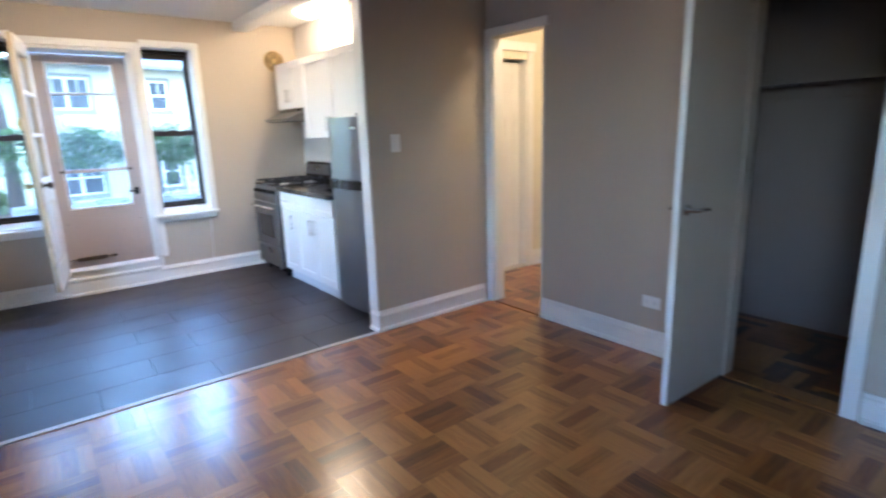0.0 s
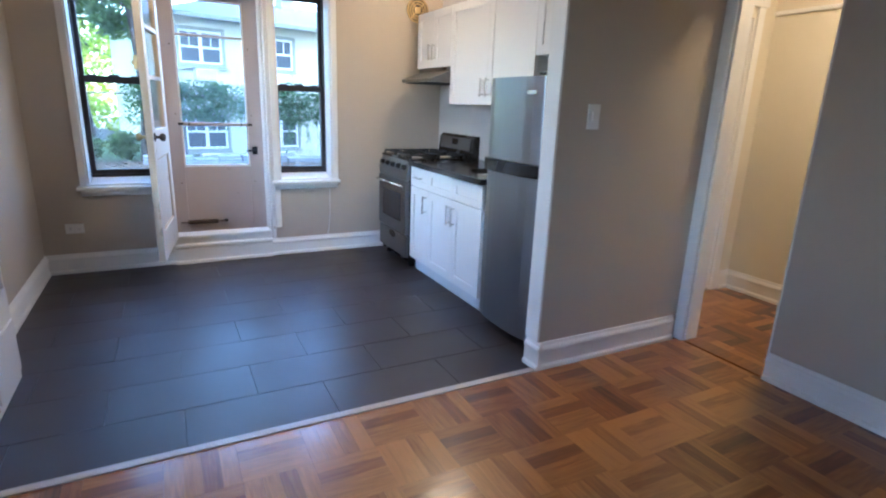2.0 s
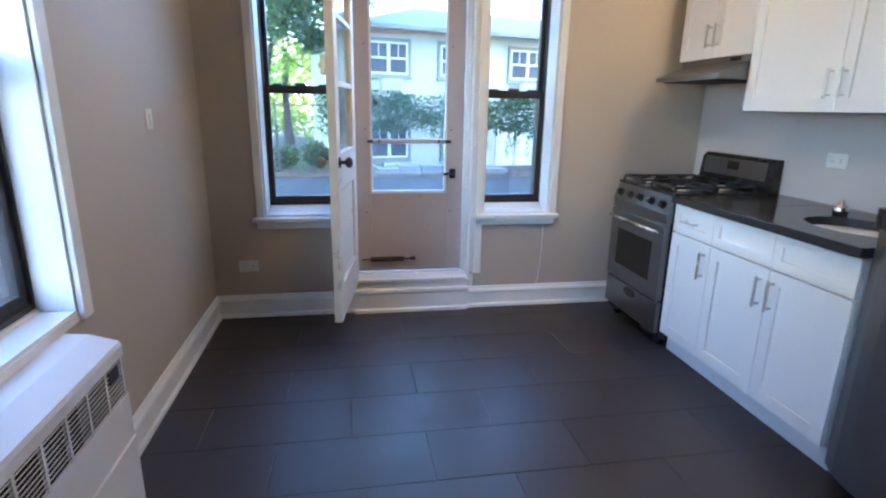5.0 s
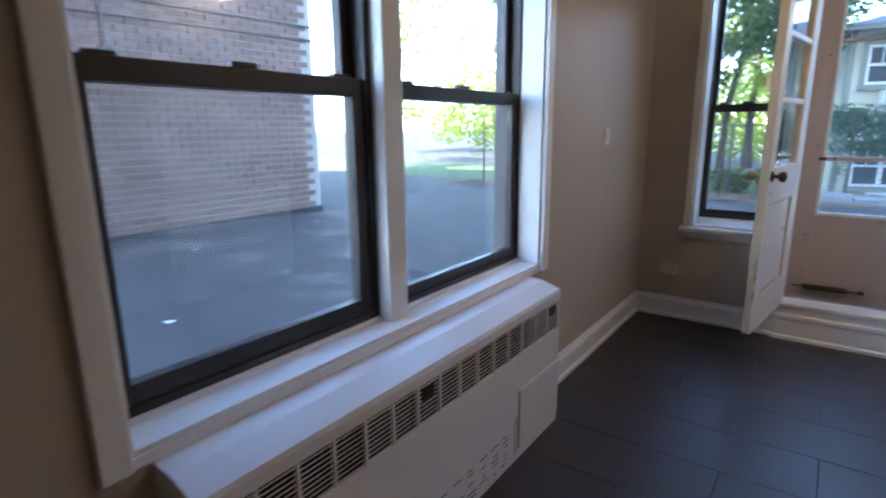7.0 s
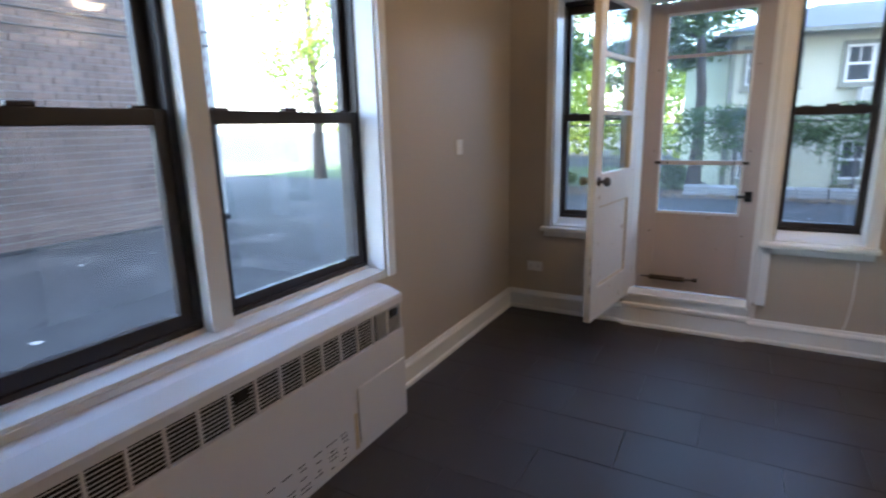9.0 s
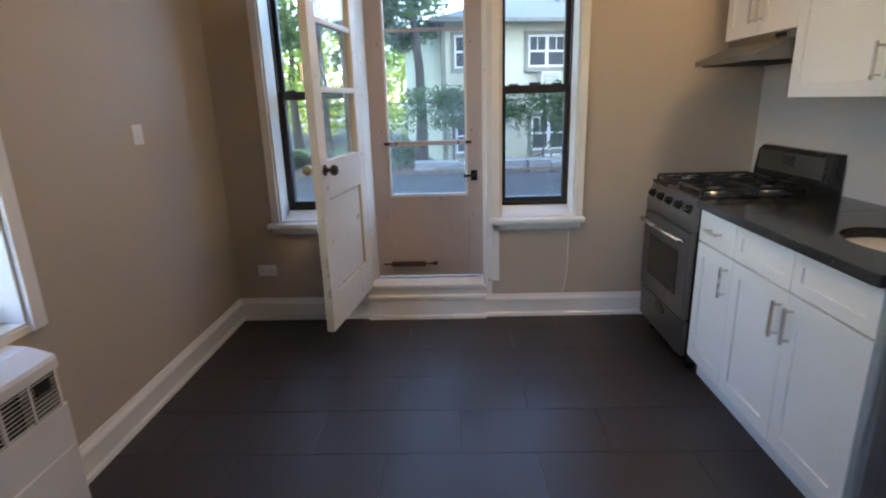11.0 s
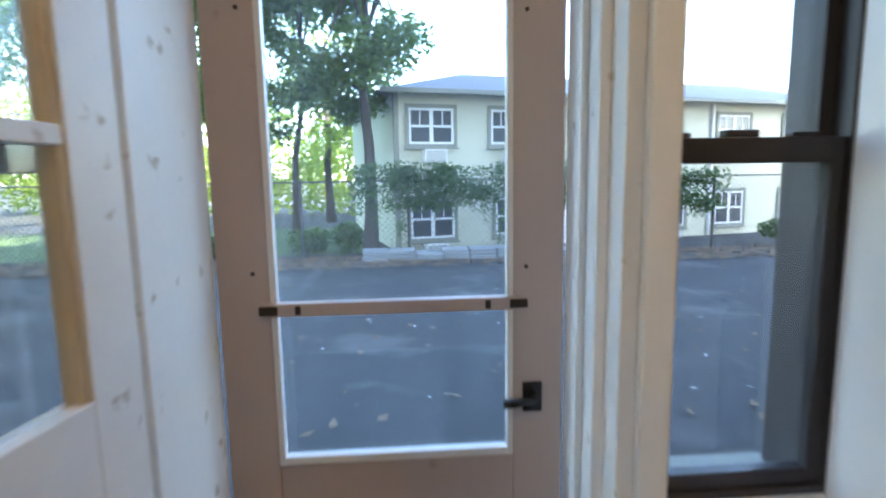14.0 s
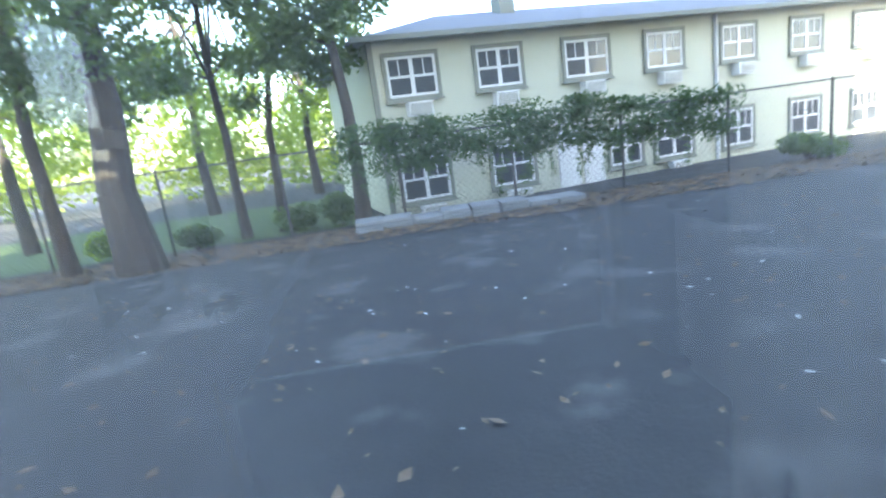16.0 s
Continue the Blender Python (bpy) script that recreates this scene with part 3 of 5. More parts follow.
def dpart(name, x0, x1, y0, y1, z0, z1, mat, label="", bevel=0.003):
    return part(name, B(x0, x1, y0, y1, z0, z1, bevel), mat, door, label, local=True)


dpart("hinge_stile", 0, 0.1, 0, 0.042, 0, DH, OLD)
dpart("latch_stile", DW - 0.1, DW - 0.002, 0, 0.042, 0, DH, OLD)
dpart("worn_edge", DW - 0.002, DW, 0.001, 0.041, 0.002, DH, BARE, "yellowed worn door edge", 0.0)
dpart("bottom_rail", 0.1, DW - 0.1, 0, 0.042, 0, 0.2, OLD)
dpart("lock_rail", 0.1, DW - 0.1, 0, 0.042, 0.7, 0.89, OLD)
dpart("top_rail", 0.1, DW - 0.1, 0, 0.042, DH - 0.11, DH, OLD)
dpart("panel", 0.1, DW - 0.1, 0.013, 0.029, 0.2, 0.7, OLD)
lights = [0.89, 1.235, 1.555, DH - 0.11]
for za, zb in zip(lights, lights[1:]):
    if zb < DH - 0.12:
        dpart("glazing_bar", 0.1, DW - 0.1, 0.004, 0.038, zb - 0.013, zb + 0.013, OLD)
    g = dpart("pane", 0.1, DW - 0.1, 0.019, 0.023, za + 0.002, zb - 0.002, GLASS, bevel=0.0)
    g.visible_shadow = False
pl = bmesh.new()
for x0, x1, za, zb in ((0.1, 0.112, 0.2, 0.7), (DW - 0.112, DW - 0.1, 0.2, 0.7), (0.112, DW - 0.112, 0.2, 0.212), (0.112, DW - 0.112, 0.688, 0.7),
                       (0.1, 0.11, 0.89, DH - 0.11), (DW - 0.11, DW - 0.1, 0.89, DH - 0.11)):
    box(pl, x0, x1, 0.006, 0.036, za, zb, 0.003)
part("moulding", pl, BARE, door, "stained panel moulding", local=True)
for sgn, mat, nm in ((1, RUST, "dark knob"), (-1, BRASS, "brass knob")):
    kb = bmesh.new()
    y = 0.042 if sgn > 0 else 0.0
    m = Matrix.Translation((DW - 0.055, y, 0.85)) @ Matrix.Rotation(radians(-90 * sgn), 4, "X")
    lathe(kb, [(0.028, 0), (0.028, 0.006), (0.01, 0.01), (0.01, 0.03), (0.022, 0.036), (0.028, 0.05), (0.022, 0.064), (0.008, 0.068)], m, 18)
    part("door_knob", kb, mat, door, nm, smooth=True, local=True)
lk = bmesh.new()
box(lk, DW - 0.11, DW - 0.02, -0.03, 0.0, 1.27, 1.36, 0.006)
rod(lk, (DW - 0.065, -0.03, 1.315), (DW - 0.065, -0.045, 1.315), 0.014, n=12)
part("rim_lock", lk, BRASS, door, "aged brass rim lock", local=True)
for zz in (0.25, 1.0, 1.7):
    hg = bmesh.new()
    rod(hg, (-0.006, 0.0, zz - 0.045), (-0.006, 0.0, zz + 0.045), 0.007)
    part("hinge", hg, OLD, door, local=True)

# ---- radiator cover under the double window ----
rad = thing("radiator_cover", (0.08, 4.05, 0), "white enamelled radiator cover with slotted grille", "radiator")
RY0, RY1, RX, RZ = 3.19, 4.88, 0.16, 0.64
bm = bmesh.new()
extrude_profile(bm, [(0.0, RZ + 0.028), (RX * 0.45, RZ + 0.022), (RX - 0.02, RZ), (RX - 0.006, RZ - 0.005), (RX, RZ - 0.018), (RX, RZ - 0.03), (0.0, RZ - 0.03)], (0, RY0, 0), (0, RY1, 0), inward=(1, 0, 0))
part("top_panel", bm, RADP, rad)
GZ0, GZ1 = 0.46, 0.59
part("front_panel", B(RX - 0.012, RX, RY0, RY1, 0.0, GZ0, 0.003), RADP, rad)
part("front_lip", B(RX - 0.012, RX, RY0, RY1, GZ1, RZ - 0.03, 0.0), RADP, rad)
part("end_panel", B(0, RX - 0.012, RY0, RY0 + 0.012, 0.0, RZ - 0.03, 0.003), RADP, rad)
part("end_panel", B(0, RX - 0.012, RY1 - 0.012, RY1, 0.0, RZ - 0.03, 0.003), RADP, rad)
# black sheet paints the shade seen between the slats
part("grille_shade", B(0.002, 0.01, RY0 + 0.012, RY1 - 0.012, 0.0, RZ - 0.03), DARK, rad, "black sheet standing in for shade behind the grille")
cells = 15
cw = (RY1 - RY0 - 0.04) / cells
for k in range(cells + 1):
    yy = RY0 + 0.02 + k * cw
    part("grille_bar", B(RX - 0.01, RX - 0.001, yy - 0.005, yy + 0.005, GZ0, GZ1), RADP, rad)
    if k < cells:
        sl = bmesh.new()
        for j in range(9):
            zz = GZ0 + 0.006 + j * 0.0142
            box(sl, RX - 0.004, RX - 0.002, yy + 0.005, yy + cw - 0.005, zz, zz + 0.0032)
        part("slat", sl, RADP, rad)
# black blocks over the slats, painting two shaded gaps
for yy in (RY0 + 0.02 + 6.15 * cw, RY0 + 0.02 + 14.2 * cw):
    part("slat_gap_shade", B(RX - 0.006, RX + 0.001, yy, yy + 0.06, GZ1 - 0.05, GZ1 - 0.012), DARK, rad, "black block standing in for a shaded gap in the grille")
part("access_door", B(RX, RX + 0.008, 4.5, RY1 - 0.01, 0.05, 0.31, 0.003), RADP, rad, "loose access flap with peeling paint")
# slots are black strips on the solid panel, shade put in as colour
lo = bmesh.new()
rng = random.Random(5)
for j in range(7):
    zz = 0.035 + j * 0.019
    for c in range(15):
        y = RY0 + 0.05 + c * 0.08
        if rng.random() < 0.62:
            box(lo, RX - 0.004, RX + 0.0006, y + rng.uniform(0, 0.03), y + rng.uniform(0.045, 0.07), zz, zz + 0.0045)
part("lower_slots", lo, DARK, rad, "paint-clogged lower slots, their shade drawn as black strips")["kind"] = "stuff"
part("rust_gap", B(RX - 0.004, RX + 0.0008, 4.47, 4.494, 0.03, 0.2), BARE, rad, "rusty gap beside the flap")

# ---- kitchen ----
FX = 2.63                       # front of the base units


def handle(parent, p, axis, length, local=False):
    """Square bar pull on two posts, standing off towards -x."""
    x, y, z = p
    h = length / 2
    bm = bmesh.new()
    if axis == "z":
        box(bm, x - 0.036, x - 0.026, y - 0.005, y + 0.005, z - h, z + h, 0.002)
        for s_ in (-h + 0.015, h - 0.015):
            box(bm, x - 0.027, x, y - 0.004, y + 0.004, z + s_ - 0.004, z + s_ + 0.004)
    else:
        box(bm, x - 0.036, x - 0.026, y - h, y + h, z - 0.005, z + 0.005, 0.002)
        for s_ in (-h + 0.015, h - 0.015):
            box(bm, x - 0.027, x, y + s_ - 0.004, y + s_ + 0.004, z - 0.004, z + 0.004)
    return part("handle", bm, NICKEL, parent, "brushed nickel bar handle")


def shaker(name, parent, x, y0, y1, z0, z1, stile=0.06):
    """Recessed-panel front whose face lies at x."""
    bm = bmesh.new()
    y0, y1, z0, z1 = y0 + 0.0018, y1 - 0.0018, z0 + 0.0018, z1 - 0.0018
    for ya, yb, za, zb in ((y0, y0 + stile, z0, z1), (y1 - stile, y1, z0, z1), (y0 + stile, y1 - stile, z0, z0 + stile), (y0 + stile, y1 - stile, z1 - stile, z1)):
        box(bm, x, x + 0.02, ya, yb, za, zb, 0.0015)
    box(bm, x + 0.009, x + 0.018, y0 + stile, y1 - stile, z0 + stile, z1 - stile)
    return part(name, bm, CAB, parent)


def base_unit(y0, y1, doors, label):
    u = thing("base_cabinet", ((FX + KRIGHT) / 2, (y0 + y1) / 2, 0), label, "cabinet", "base cabinets")
    part("body", B(FX + 0.022, KRIGHT - 0.003, y0 + 0.001, y1 - 0.001, 0.11, 0.872), CAB, u)
    part("toe_kick", B(FX + 0.06, FX + 0.075, y0 + 0.001, y1 - 0.001, 0.0, 0.11), TOE, u)
    part("side_foot", B(FX + 0.075, KRIGHT - 0.003, y0 + 0.001, y0 + 0.018, 0.0, 0.11), TOE, u)
    n = len(doors)
    wdt = (y1 - y0) / n
    for i, hinge in enumerate(doors):
        ya, yb = y0 + i * wdt, y0 + (i + 1) * wdt
        d = shaker("drawer_front", u, FX, ya, yb, 0.715, 0.868, 0.045)
        if n == 1:
            handle(d, (FX, (ya + yb) / 2, 0.79), "y", 0.12)
        d = shaker("door", u, FX, ya, yb, 0.112, 0.71)
        handle(d, (FX, yb - 0.035 if hinge == "low" else ya + 0.035, 0.6), "z", 0.14)
    return u


base_unit(4.72, 5.5, ["low", "high"], "white shaker sink cabinet with two doors")
base_unit(5.5, 5.83, ["high"], "narrow white shaker cabinet with a drawer beside the stove")

top = thing("countertop", (2.95, 5.26, 0.872), "black polished granite countertop with a sink cutout", "countertop")
SKY, SKX, SRX, SRY = 5.02, 2.93, 0.17, 0.22
bm = bmesh.new()
outer = [(FX - 0.025, 4.71), (KRIGHT - 0.002, 4.71), (KRIGHT - 0.002, 5.835), (FX - 0.025, 5.835)]
N = 32
ring = [(SKX + SRX * math.cos(k * math.tau / N), SKY + SRY * math.sin(k * math.tau / N)) for k in range(N)]


def on_rect(px, py):
    """The point of the top's outline in the direction of a point of the cutout."""
    dx, dy = px - SKX, py - SKY
    ks = []
    if dx:
        ks.append(((KRIGHT - 0.002 if dx > 0 else FX - 0.025) - SKX) / dx)
    if dy:
        ks.append(((5.835 if dy > 0 else 4.71) - SKY) / dy)
    k = min(q for q in ks if q > 0)
    return SKX + dx * k, SKY + dy * k


for z in (0.872, 0.91):
    inner = [bm.verts.new((x, y, z)) for x, y in ring]
    rim = [bm.verts.new((*on_rect(x, y), z)) for x, y in ring]
    for k in range(N):
        bm.faces.new((inner[k], inner[(k + 1) % N], rim[(k + 1) % N], rim[k]))
    if z == 0.872:
        low_i, low_r = inner, rim
for k in range(N):
    bm.faces.new((low_i[k], low_i[(k + 1) % N], inner[(k + 1) % N], inner[k]))
    bm.faces.new((low_r[k], low_r[(k + 1) % N], rim[(k + 1) % N], rim[k]))
part("slab", bm, GRANITE, top)
part("front_edge", B(FX - 0.027, FX + 0.06, 4.71, 5.835, 0.873, 0.9105, 0.004), GRANITE, top)
part("back_edge", B(KRIGHT - 0.1, KRIGHT - 0.002, 4.71, 5.835, 0.873, 0.9105, 0.004), GRANITE, top)
part("stove_end", B(FX + 0.06, KRIGHT - 0.1, 5.5, 5.835, 0.873, 0.9105, 0.0), GRANITE, top)
part("low_end", B(FX + 0.06, KRIGHT - 0.1, 4.71, 4.76, 0.873, 0.9105, 0.0), GRANITE, top)
sink = thing("sink", (SKX, SKY, 0.72), "oval stainless undermount sink", "sink")
bm = lathe(bmesh.new(), [(0.02, 0.725), (0.13, 0.73), (0.165, 0.76), (0.17, 0.873), (0.176, 0.873), (0.172, 0.755), (0.135, 0.722), (0.02, 0.717)],
           Matrix.Translation((SKX, SKY, 0)) @ Matrix.Diagonal((1, 1.3, 1, 1)), 32)
part("bowl", bm, STEEL_H, sink, smooth=True)
part("drain", lathe(bmesh.new(), [(0.035, 0.726), (0.035, 0.733), (0.01, 0.731)], Matrix.Translation((SKX, SKY, 0)), 20), CHROME, sink)
fa = thing("faucet", (3.19, 4.98, 0.91), "brushed nickel gooseneck pull-down faucet", "faucet")
part("base", lathe(bmesh.new(), [(0.028, 0.91), (0.028, 0.925), (0.02, 0.93), (0.02, 1.02), (0.014, 1.03)], Matrix.Translation((3.19, 4.98, 0)), 18), NICKEL, fa, smooth=True)
pts = [(3.19, 4.98, 1.02), (3.19, 4.98, 1.18)] + [(3.11 + 0.08 * math.cos(radians(q)), 4.98, 1.18 + 0.08 * math.sin(radians(q))) for q in range(20, 181, 20)]
part("spout", tube(bmesh.new(), pts, 0.011, 12), NICKEL, fa, smooth=True)
part("spray_head", rod(bmesh.new(), (3.03, 4.98, 1.185), (3.025, 4.98, 1.1), 0.013, 0.017, 14), NICKEL, fa)
part("lever", rod(bmesh.new(), (3.19, 4.98, 0.98), (3.17, 5.06, 1.0), 0.008), NICKEL, fa)
ds = thing("sink_stopper", (3.1, 5.28, 0.91), "small chrome sink stopper standing on the countertop", "stopper")
part("body", lathe(bmesh.new(), [(0.03, 0.91), (0.034, 0.93), (0.026, 0.95), (0.012, 0.955), (0.012, 0.97), (0.006, 0.975)], Matrix.Translation((3.1, 5.28, 0)), 18), CHROME, ds, smooth=True)

# stove
SY0, SY1, SX = 5.84, 6.46, 2.6
st = thing("stove", (2.93, (SY0 + SY1) / 2, 0), "stainless and black freestanding gas range", "stove")
part("body", B(SX + 0.03, KRIGHT - 0.01, SY0, SY1, 0.05, 0.9, 0.004), BLACK, st)
for yy in (SY0 + 0.04, SY1 - 0.08):
    for xx in (SX + 0.06, KRIGHT - 0.08):
        part("foot", B(xx, xx + 0.04, yy, yy + 0.04, 0.0, 0.05), BLACK, st)
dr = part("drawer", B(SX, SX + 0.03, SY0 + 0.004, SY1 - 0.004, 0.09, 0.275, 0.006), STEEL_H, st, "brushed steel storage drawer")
bm = bmesh.new()
lathe(bm, [(0.07, -0.004), (0.07, 0.002), (0.06, 0.004)], Matrix.Translation((SX, (SY0 + SY1) / 2, 0.238)) @ Matrix.Rotation(radians(-90), 4, "Y") @ Matrix.Diagonal((0.42, 1, 1, 1)), 20)
part("drawer_pull", bm, BLACK, dr, "black recessed pull")
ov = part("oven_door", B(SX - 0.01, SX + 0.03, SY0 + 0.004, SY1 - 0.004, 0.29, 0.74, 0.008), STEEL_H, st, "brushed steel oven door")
part("oven_window", B(SX - 0.013, SX - 0.008, SY0 + 0.11, SY1 - 0.11, 0.385, 0.62, 0.002), DARKGLASS, ov, "black oven glass")
bm = bmesh.new()
pts = [(SX - 0.012, SY0 + 0.04, 0.69), (SX - 0.05, SY0 + 0.07, 0.7), (SX - 0.058, (SY0 + SY1) / 2, 0.702), (SX - 0.05, SY1 - 0.07, 0.7), (SX - 0.012, SY1 - 0.04, 0.69)]
part("oven_handle", tube(bm, pts, 0.012, 10), CHROME, ov, "bright oven handle", smooth=True)
bm = bmesh.new()
extrude_profile(bm, [(0, 0.745), (0.03, 0.745), (0.035, 0.8), (0.0, 0.9)], (SX + 0.03, SY0, 0), (SX + 0.03, SY1, 0), inward=(-1, 0, 0))
cp = part("control_panel", bm, STEEL_H, st)
for k in range(5):
    yy = SY0 + 0.07 + k * (SY1 - SY0 - 0.14) / 4
    m = Matrix.Translation((SX + 0.01, yy, 0.845)) @ Matrix.Rotation(radians(-70), 4, "Y")
    part("knob", lathe(bmesh.new(), [(0.024, 0), (0.024, 0.008), (0.019, 0.01), (0.017, 0.03), (0.01, 0.032)], m, 16), BLACK, cp, "black burner knob")
part("cooktop", B(SX + 0.02, KRIGHT - 0.06, SY0 + 0.001, SY1 - 0.001, 0.9, 0.918, 0.005), BLACK, st)
for gx, gy in ((2.76, SY0 + 0.15), (2.76, SY1 - 0.15), (3.02, SY0 + 0.15), (3.02, SY1 - 0.15)):
    g = part("burner", lathe(bmesh.new(), [(0.05, 0.918), (0.045, 0.926), (0.03, 0.93), (0.03, 0.938), (0.012, 0.94)], Matrix.Translation((gx, gy, 0)), 18), NICKEL, st, "round burner cap")
    bm = bmesh.new()
    for s_ in (-1, 1):
        box(bm, gx - 0.12, gx + 0.12, gy + s_ * 0.12 - 0.006, gy + s_ * 0.12 + 0.006, 0.94, 0.952)
        box(bm, gx + s_ * 0.12 - 0.006, gx + s_ * 0.12 + 0.006, gy - 0.114, gy + 0.114, 0.94, 0.952)
        box(bm, gx + s_ * 0.075 - 0.045, gx + s_ * 0.075 + 0.04, gy - 0.005, gy + 0.005, 0.941, 0.953)
        box(bm, gx - 0.005, gx + 0.005, gy + s_ * 0.075 - 0.045, gy + s_ * 0.075 + 0.04, 0.941, 0.953)
        for q in (-1, 1):
            box(bm, gx + s_ * 0.12 - 0.006, gx + s_ * 0.12 + 0.006, gy + q * 0.12 - 0.006, gy + q * 0.12 + 0.006, 0.918, 0.941)
    part("grate", bm, IRON, st, "black cast-iron grate")
bm = bmesh.new()
extrude_profile(bm, [(0, 0.9), (0.075, 0.9), (0.075, 0.95), (0.06, 1.075), (0.035, 1.1), (0, 1.1)], (KRIGHT - 0.01, SY0, 0), (KRIGHT - 0.01, SY1, 0), inward=(-1, 0, 0))
bg = part("backguard", bm, BLACK, st)
m = Matrix.Translation((KRIGHT - 0.078, (SY0 + SY1) / 2, 1.035)) @ Matrix.Rotation(radians(5), 4, "Y")
part("backguard_face", box(bmesh.new(), -0.004, 0.002, -0.27, 0.27, -0.06, 0.045, 0.003, m), STEEL_H, bg, "brushed steel face")
part("clock", box(bmesh.new(), -0.008, -0.003, -0.05, 0.05, -0.02, 0.03, 0.002, m), BLACK, bg, "black clock display")

# refrigerator
RF0, RF1, RFX = 4.09, 4.7, 2.6
rf = thing("refrigerator", (2.87, (RF0 + RF1) / 2, 0), "brushed stainless top-freezer refrigerator", "refrigerator")
part("body", B(RFX + 0.07, KRIGHT - 0.02, RF0, RF1, 0.03, 1.515, 0.006), BLACK, rf, "dark grey side panels")
part("plinth", B(RFX + 0.09, KRIGHT - 0.04, RF0 + 0.02, RF1 - 0.02, 0.0, 0.03), BLACK, rf)


def fridge_door(name, z0, z1):
    bm = bmesh.new()
    n = 10
    prof = []
    for k in range(n + 1):
        u = k / n
        prof.append((RFX - 0.006 + 0.05 * (2 * u - 1) ** 4 - 0.012 * (1 - (2 * u - 1) ** 2), RF0 + u * (RF1 - RF0)))
    lo_ = [bm.verts.new((x, y, z0)) for x, y in prof + [(RFX + 0.065, RF1), (RFX + 0.065, RF0)]]
    hi_ = [bm.verts.new((x, y, z1)) for x, y in prof + [(RFX + 0.065, RF1), (RFX + 0.065, RF0)]]
    k = len(lo_)
    for i in range(k):
        bm.faces.new((lo_[i], lo_[(i + 1) % k], hi_[(i + 1) % k], hi_[i]))
    bm.faces.new(lo_[::-1])
    bm.faces.new(hi_)
    d = part(name, bm, STEEL, rf)
    return d


fz = fridge_door("freezer_door", 1.06, 1.51)
fd = fridge_door("fridge_door", 0.06, 0.985)
part("badge", B(RFX - 0.018, RFX - 0.008, RF0 + 0.09, RF0 + 0.17, 1.42, 1.44, 0.002), CHROME, fz, "small bright badge")
bm = bmesh.new()
prof = []
for k in range(13):
    u = k / 12
    prof.append((RFX - 0.03 + 0.05 * (2 * u - 1) ** 4 - 0.012 * (1 - (2 * u - 1) ** 2), RF0 + u * (RF1 - RF0)))
prof += [(RFX + 0.06, RF1), (RFX + 0.06, RF0)]
low_, high_ = ([bm.verts.new((x, y, z)) for x, y in prof] for z in (0.99, 1.055))
for k in range(len(prof)):
    q = (k + 1) % len(prof)
    bm.faces.new((low_[k], low_[q], high_[q], high_[k]))
bm.faces.new(low_[::-1])
bm.faces.new(high_)
part("grip", bm, BLACK, rf, "black moulded handle band between the doors")
part("hinge_cap", B(RFX + 0.0, RFX + 0.09, RF0 + 0.02, RF0 + 0.1, 1.515, 1.53, 0.004), BLACK, rf)

# upper cabinets
UX = 2.97


def upper_unit(y0, y1, z0, z1, label):
    u = thing("upper_cabinet", ((UX + KRIGHT) / 2, (y0 + y1) / 2, z0), label, "cabinet", "upper cabinets")
    part("body", B(UX + 0.022, KRIGHT - 0.003, y0 + 0.001, y1 - 0.001, z0, z1), CAB, u)
    mid = (y0 + y1) / 2
    for ya, yb, hy in ((y0, mid, mid - 0.035), (mid, y1, mid + 0.035)):
        d = shaker("door", u, UX, ya, yb, z0 - 0.004, z1)
        handle(d, (UX, hy, z0 + 0.12), "z", 0.13)
    return u


upper_unit(5.86, 6.5, 1.66, 2.11, "white shaker wall cabinet over the range hood")
upper_unit(4.74, 5.86, 1.365, 2.11, "tall white shaker wall cabinet over the sink")
upper_unit(4.08, 4.74, 1.67, 2.11, "white shaker wall cabinet over the refrigerator")
hood = thing("range_hood", (3.0, 6.2, 1.56), "stainless under-cabinet range hood", "range hood")
bm = bmesh.new()
extrude_profile(bm, [(0, 1.53), (0.47, 1.53), (0.47, 1.555), (0.3, 1.62), (0.3, 1.655), (0, 1.655)], (KRIGHT - 0.003, 5.87, 0), (KRIGHT - 0.003, 6.47, 0), inward=(-1, 0, 0))
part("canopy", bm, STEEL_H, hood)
part("filter", B(2.84, 3.2, 5.95, 6.45, 1.525, 1.531), DARK, hood, "dark filter underneath")
for k in range(3):
    part("switch", B(KRIGHT - 0.309, KRIGHT - 0.302, 5.94 + k * 0.03, 5.96 + k * 0.03, 1.63, 1.648), BLACK, hood)

# round vent on the far wall
vent = thing("wall_vent", (3.02, FAR, 2.16), "round ringed metal exhaust vent on the wall", "vent")
V = Matrix.Translation((3.02, FAR, 2.17)) @ Matrix.Rotation(radians(90), 4, "X")
# near-black disc gives the shade between the rings
part("backing", lathe(bmesh.new(), [(0.1, 0.001), (0.1, 0.006), (0.02, 0.006)], V, 28), DARK, vent)
for r in (0.1, 0.076, 0.052):
    bm = bmesh.new()
    for k in range(28):
        p, q = (V @ Vector((r * math.cos(j * math.tau / 28), r * math.sin(j * math.tau / 28), 0.014)) for j in (k, k + 1))
        rod(bm, p, q, 0.0075, n=6)
    part("ring", bm, BRASS, vent)
part("hub", lathe(bmesh.new(), [(0.03, 0.006), (0.03, 0.018), (0.012, 0.022)], V, 20), BRASS, vent)
for q in range(4):
    a_ = radians(45 + 90 * q)
    bm = bmesh.new()
    rod(bm, V @ Vector((0.028 * math.cos(a_), 0.028 * math.sin(a_), 0.012)), V @ Vector((0.1 * math.cos(a_), 0.1 * math.sin(a_), 0.012)), 0.005, n=6)
    part("spoke", bm, BRASS, vent)
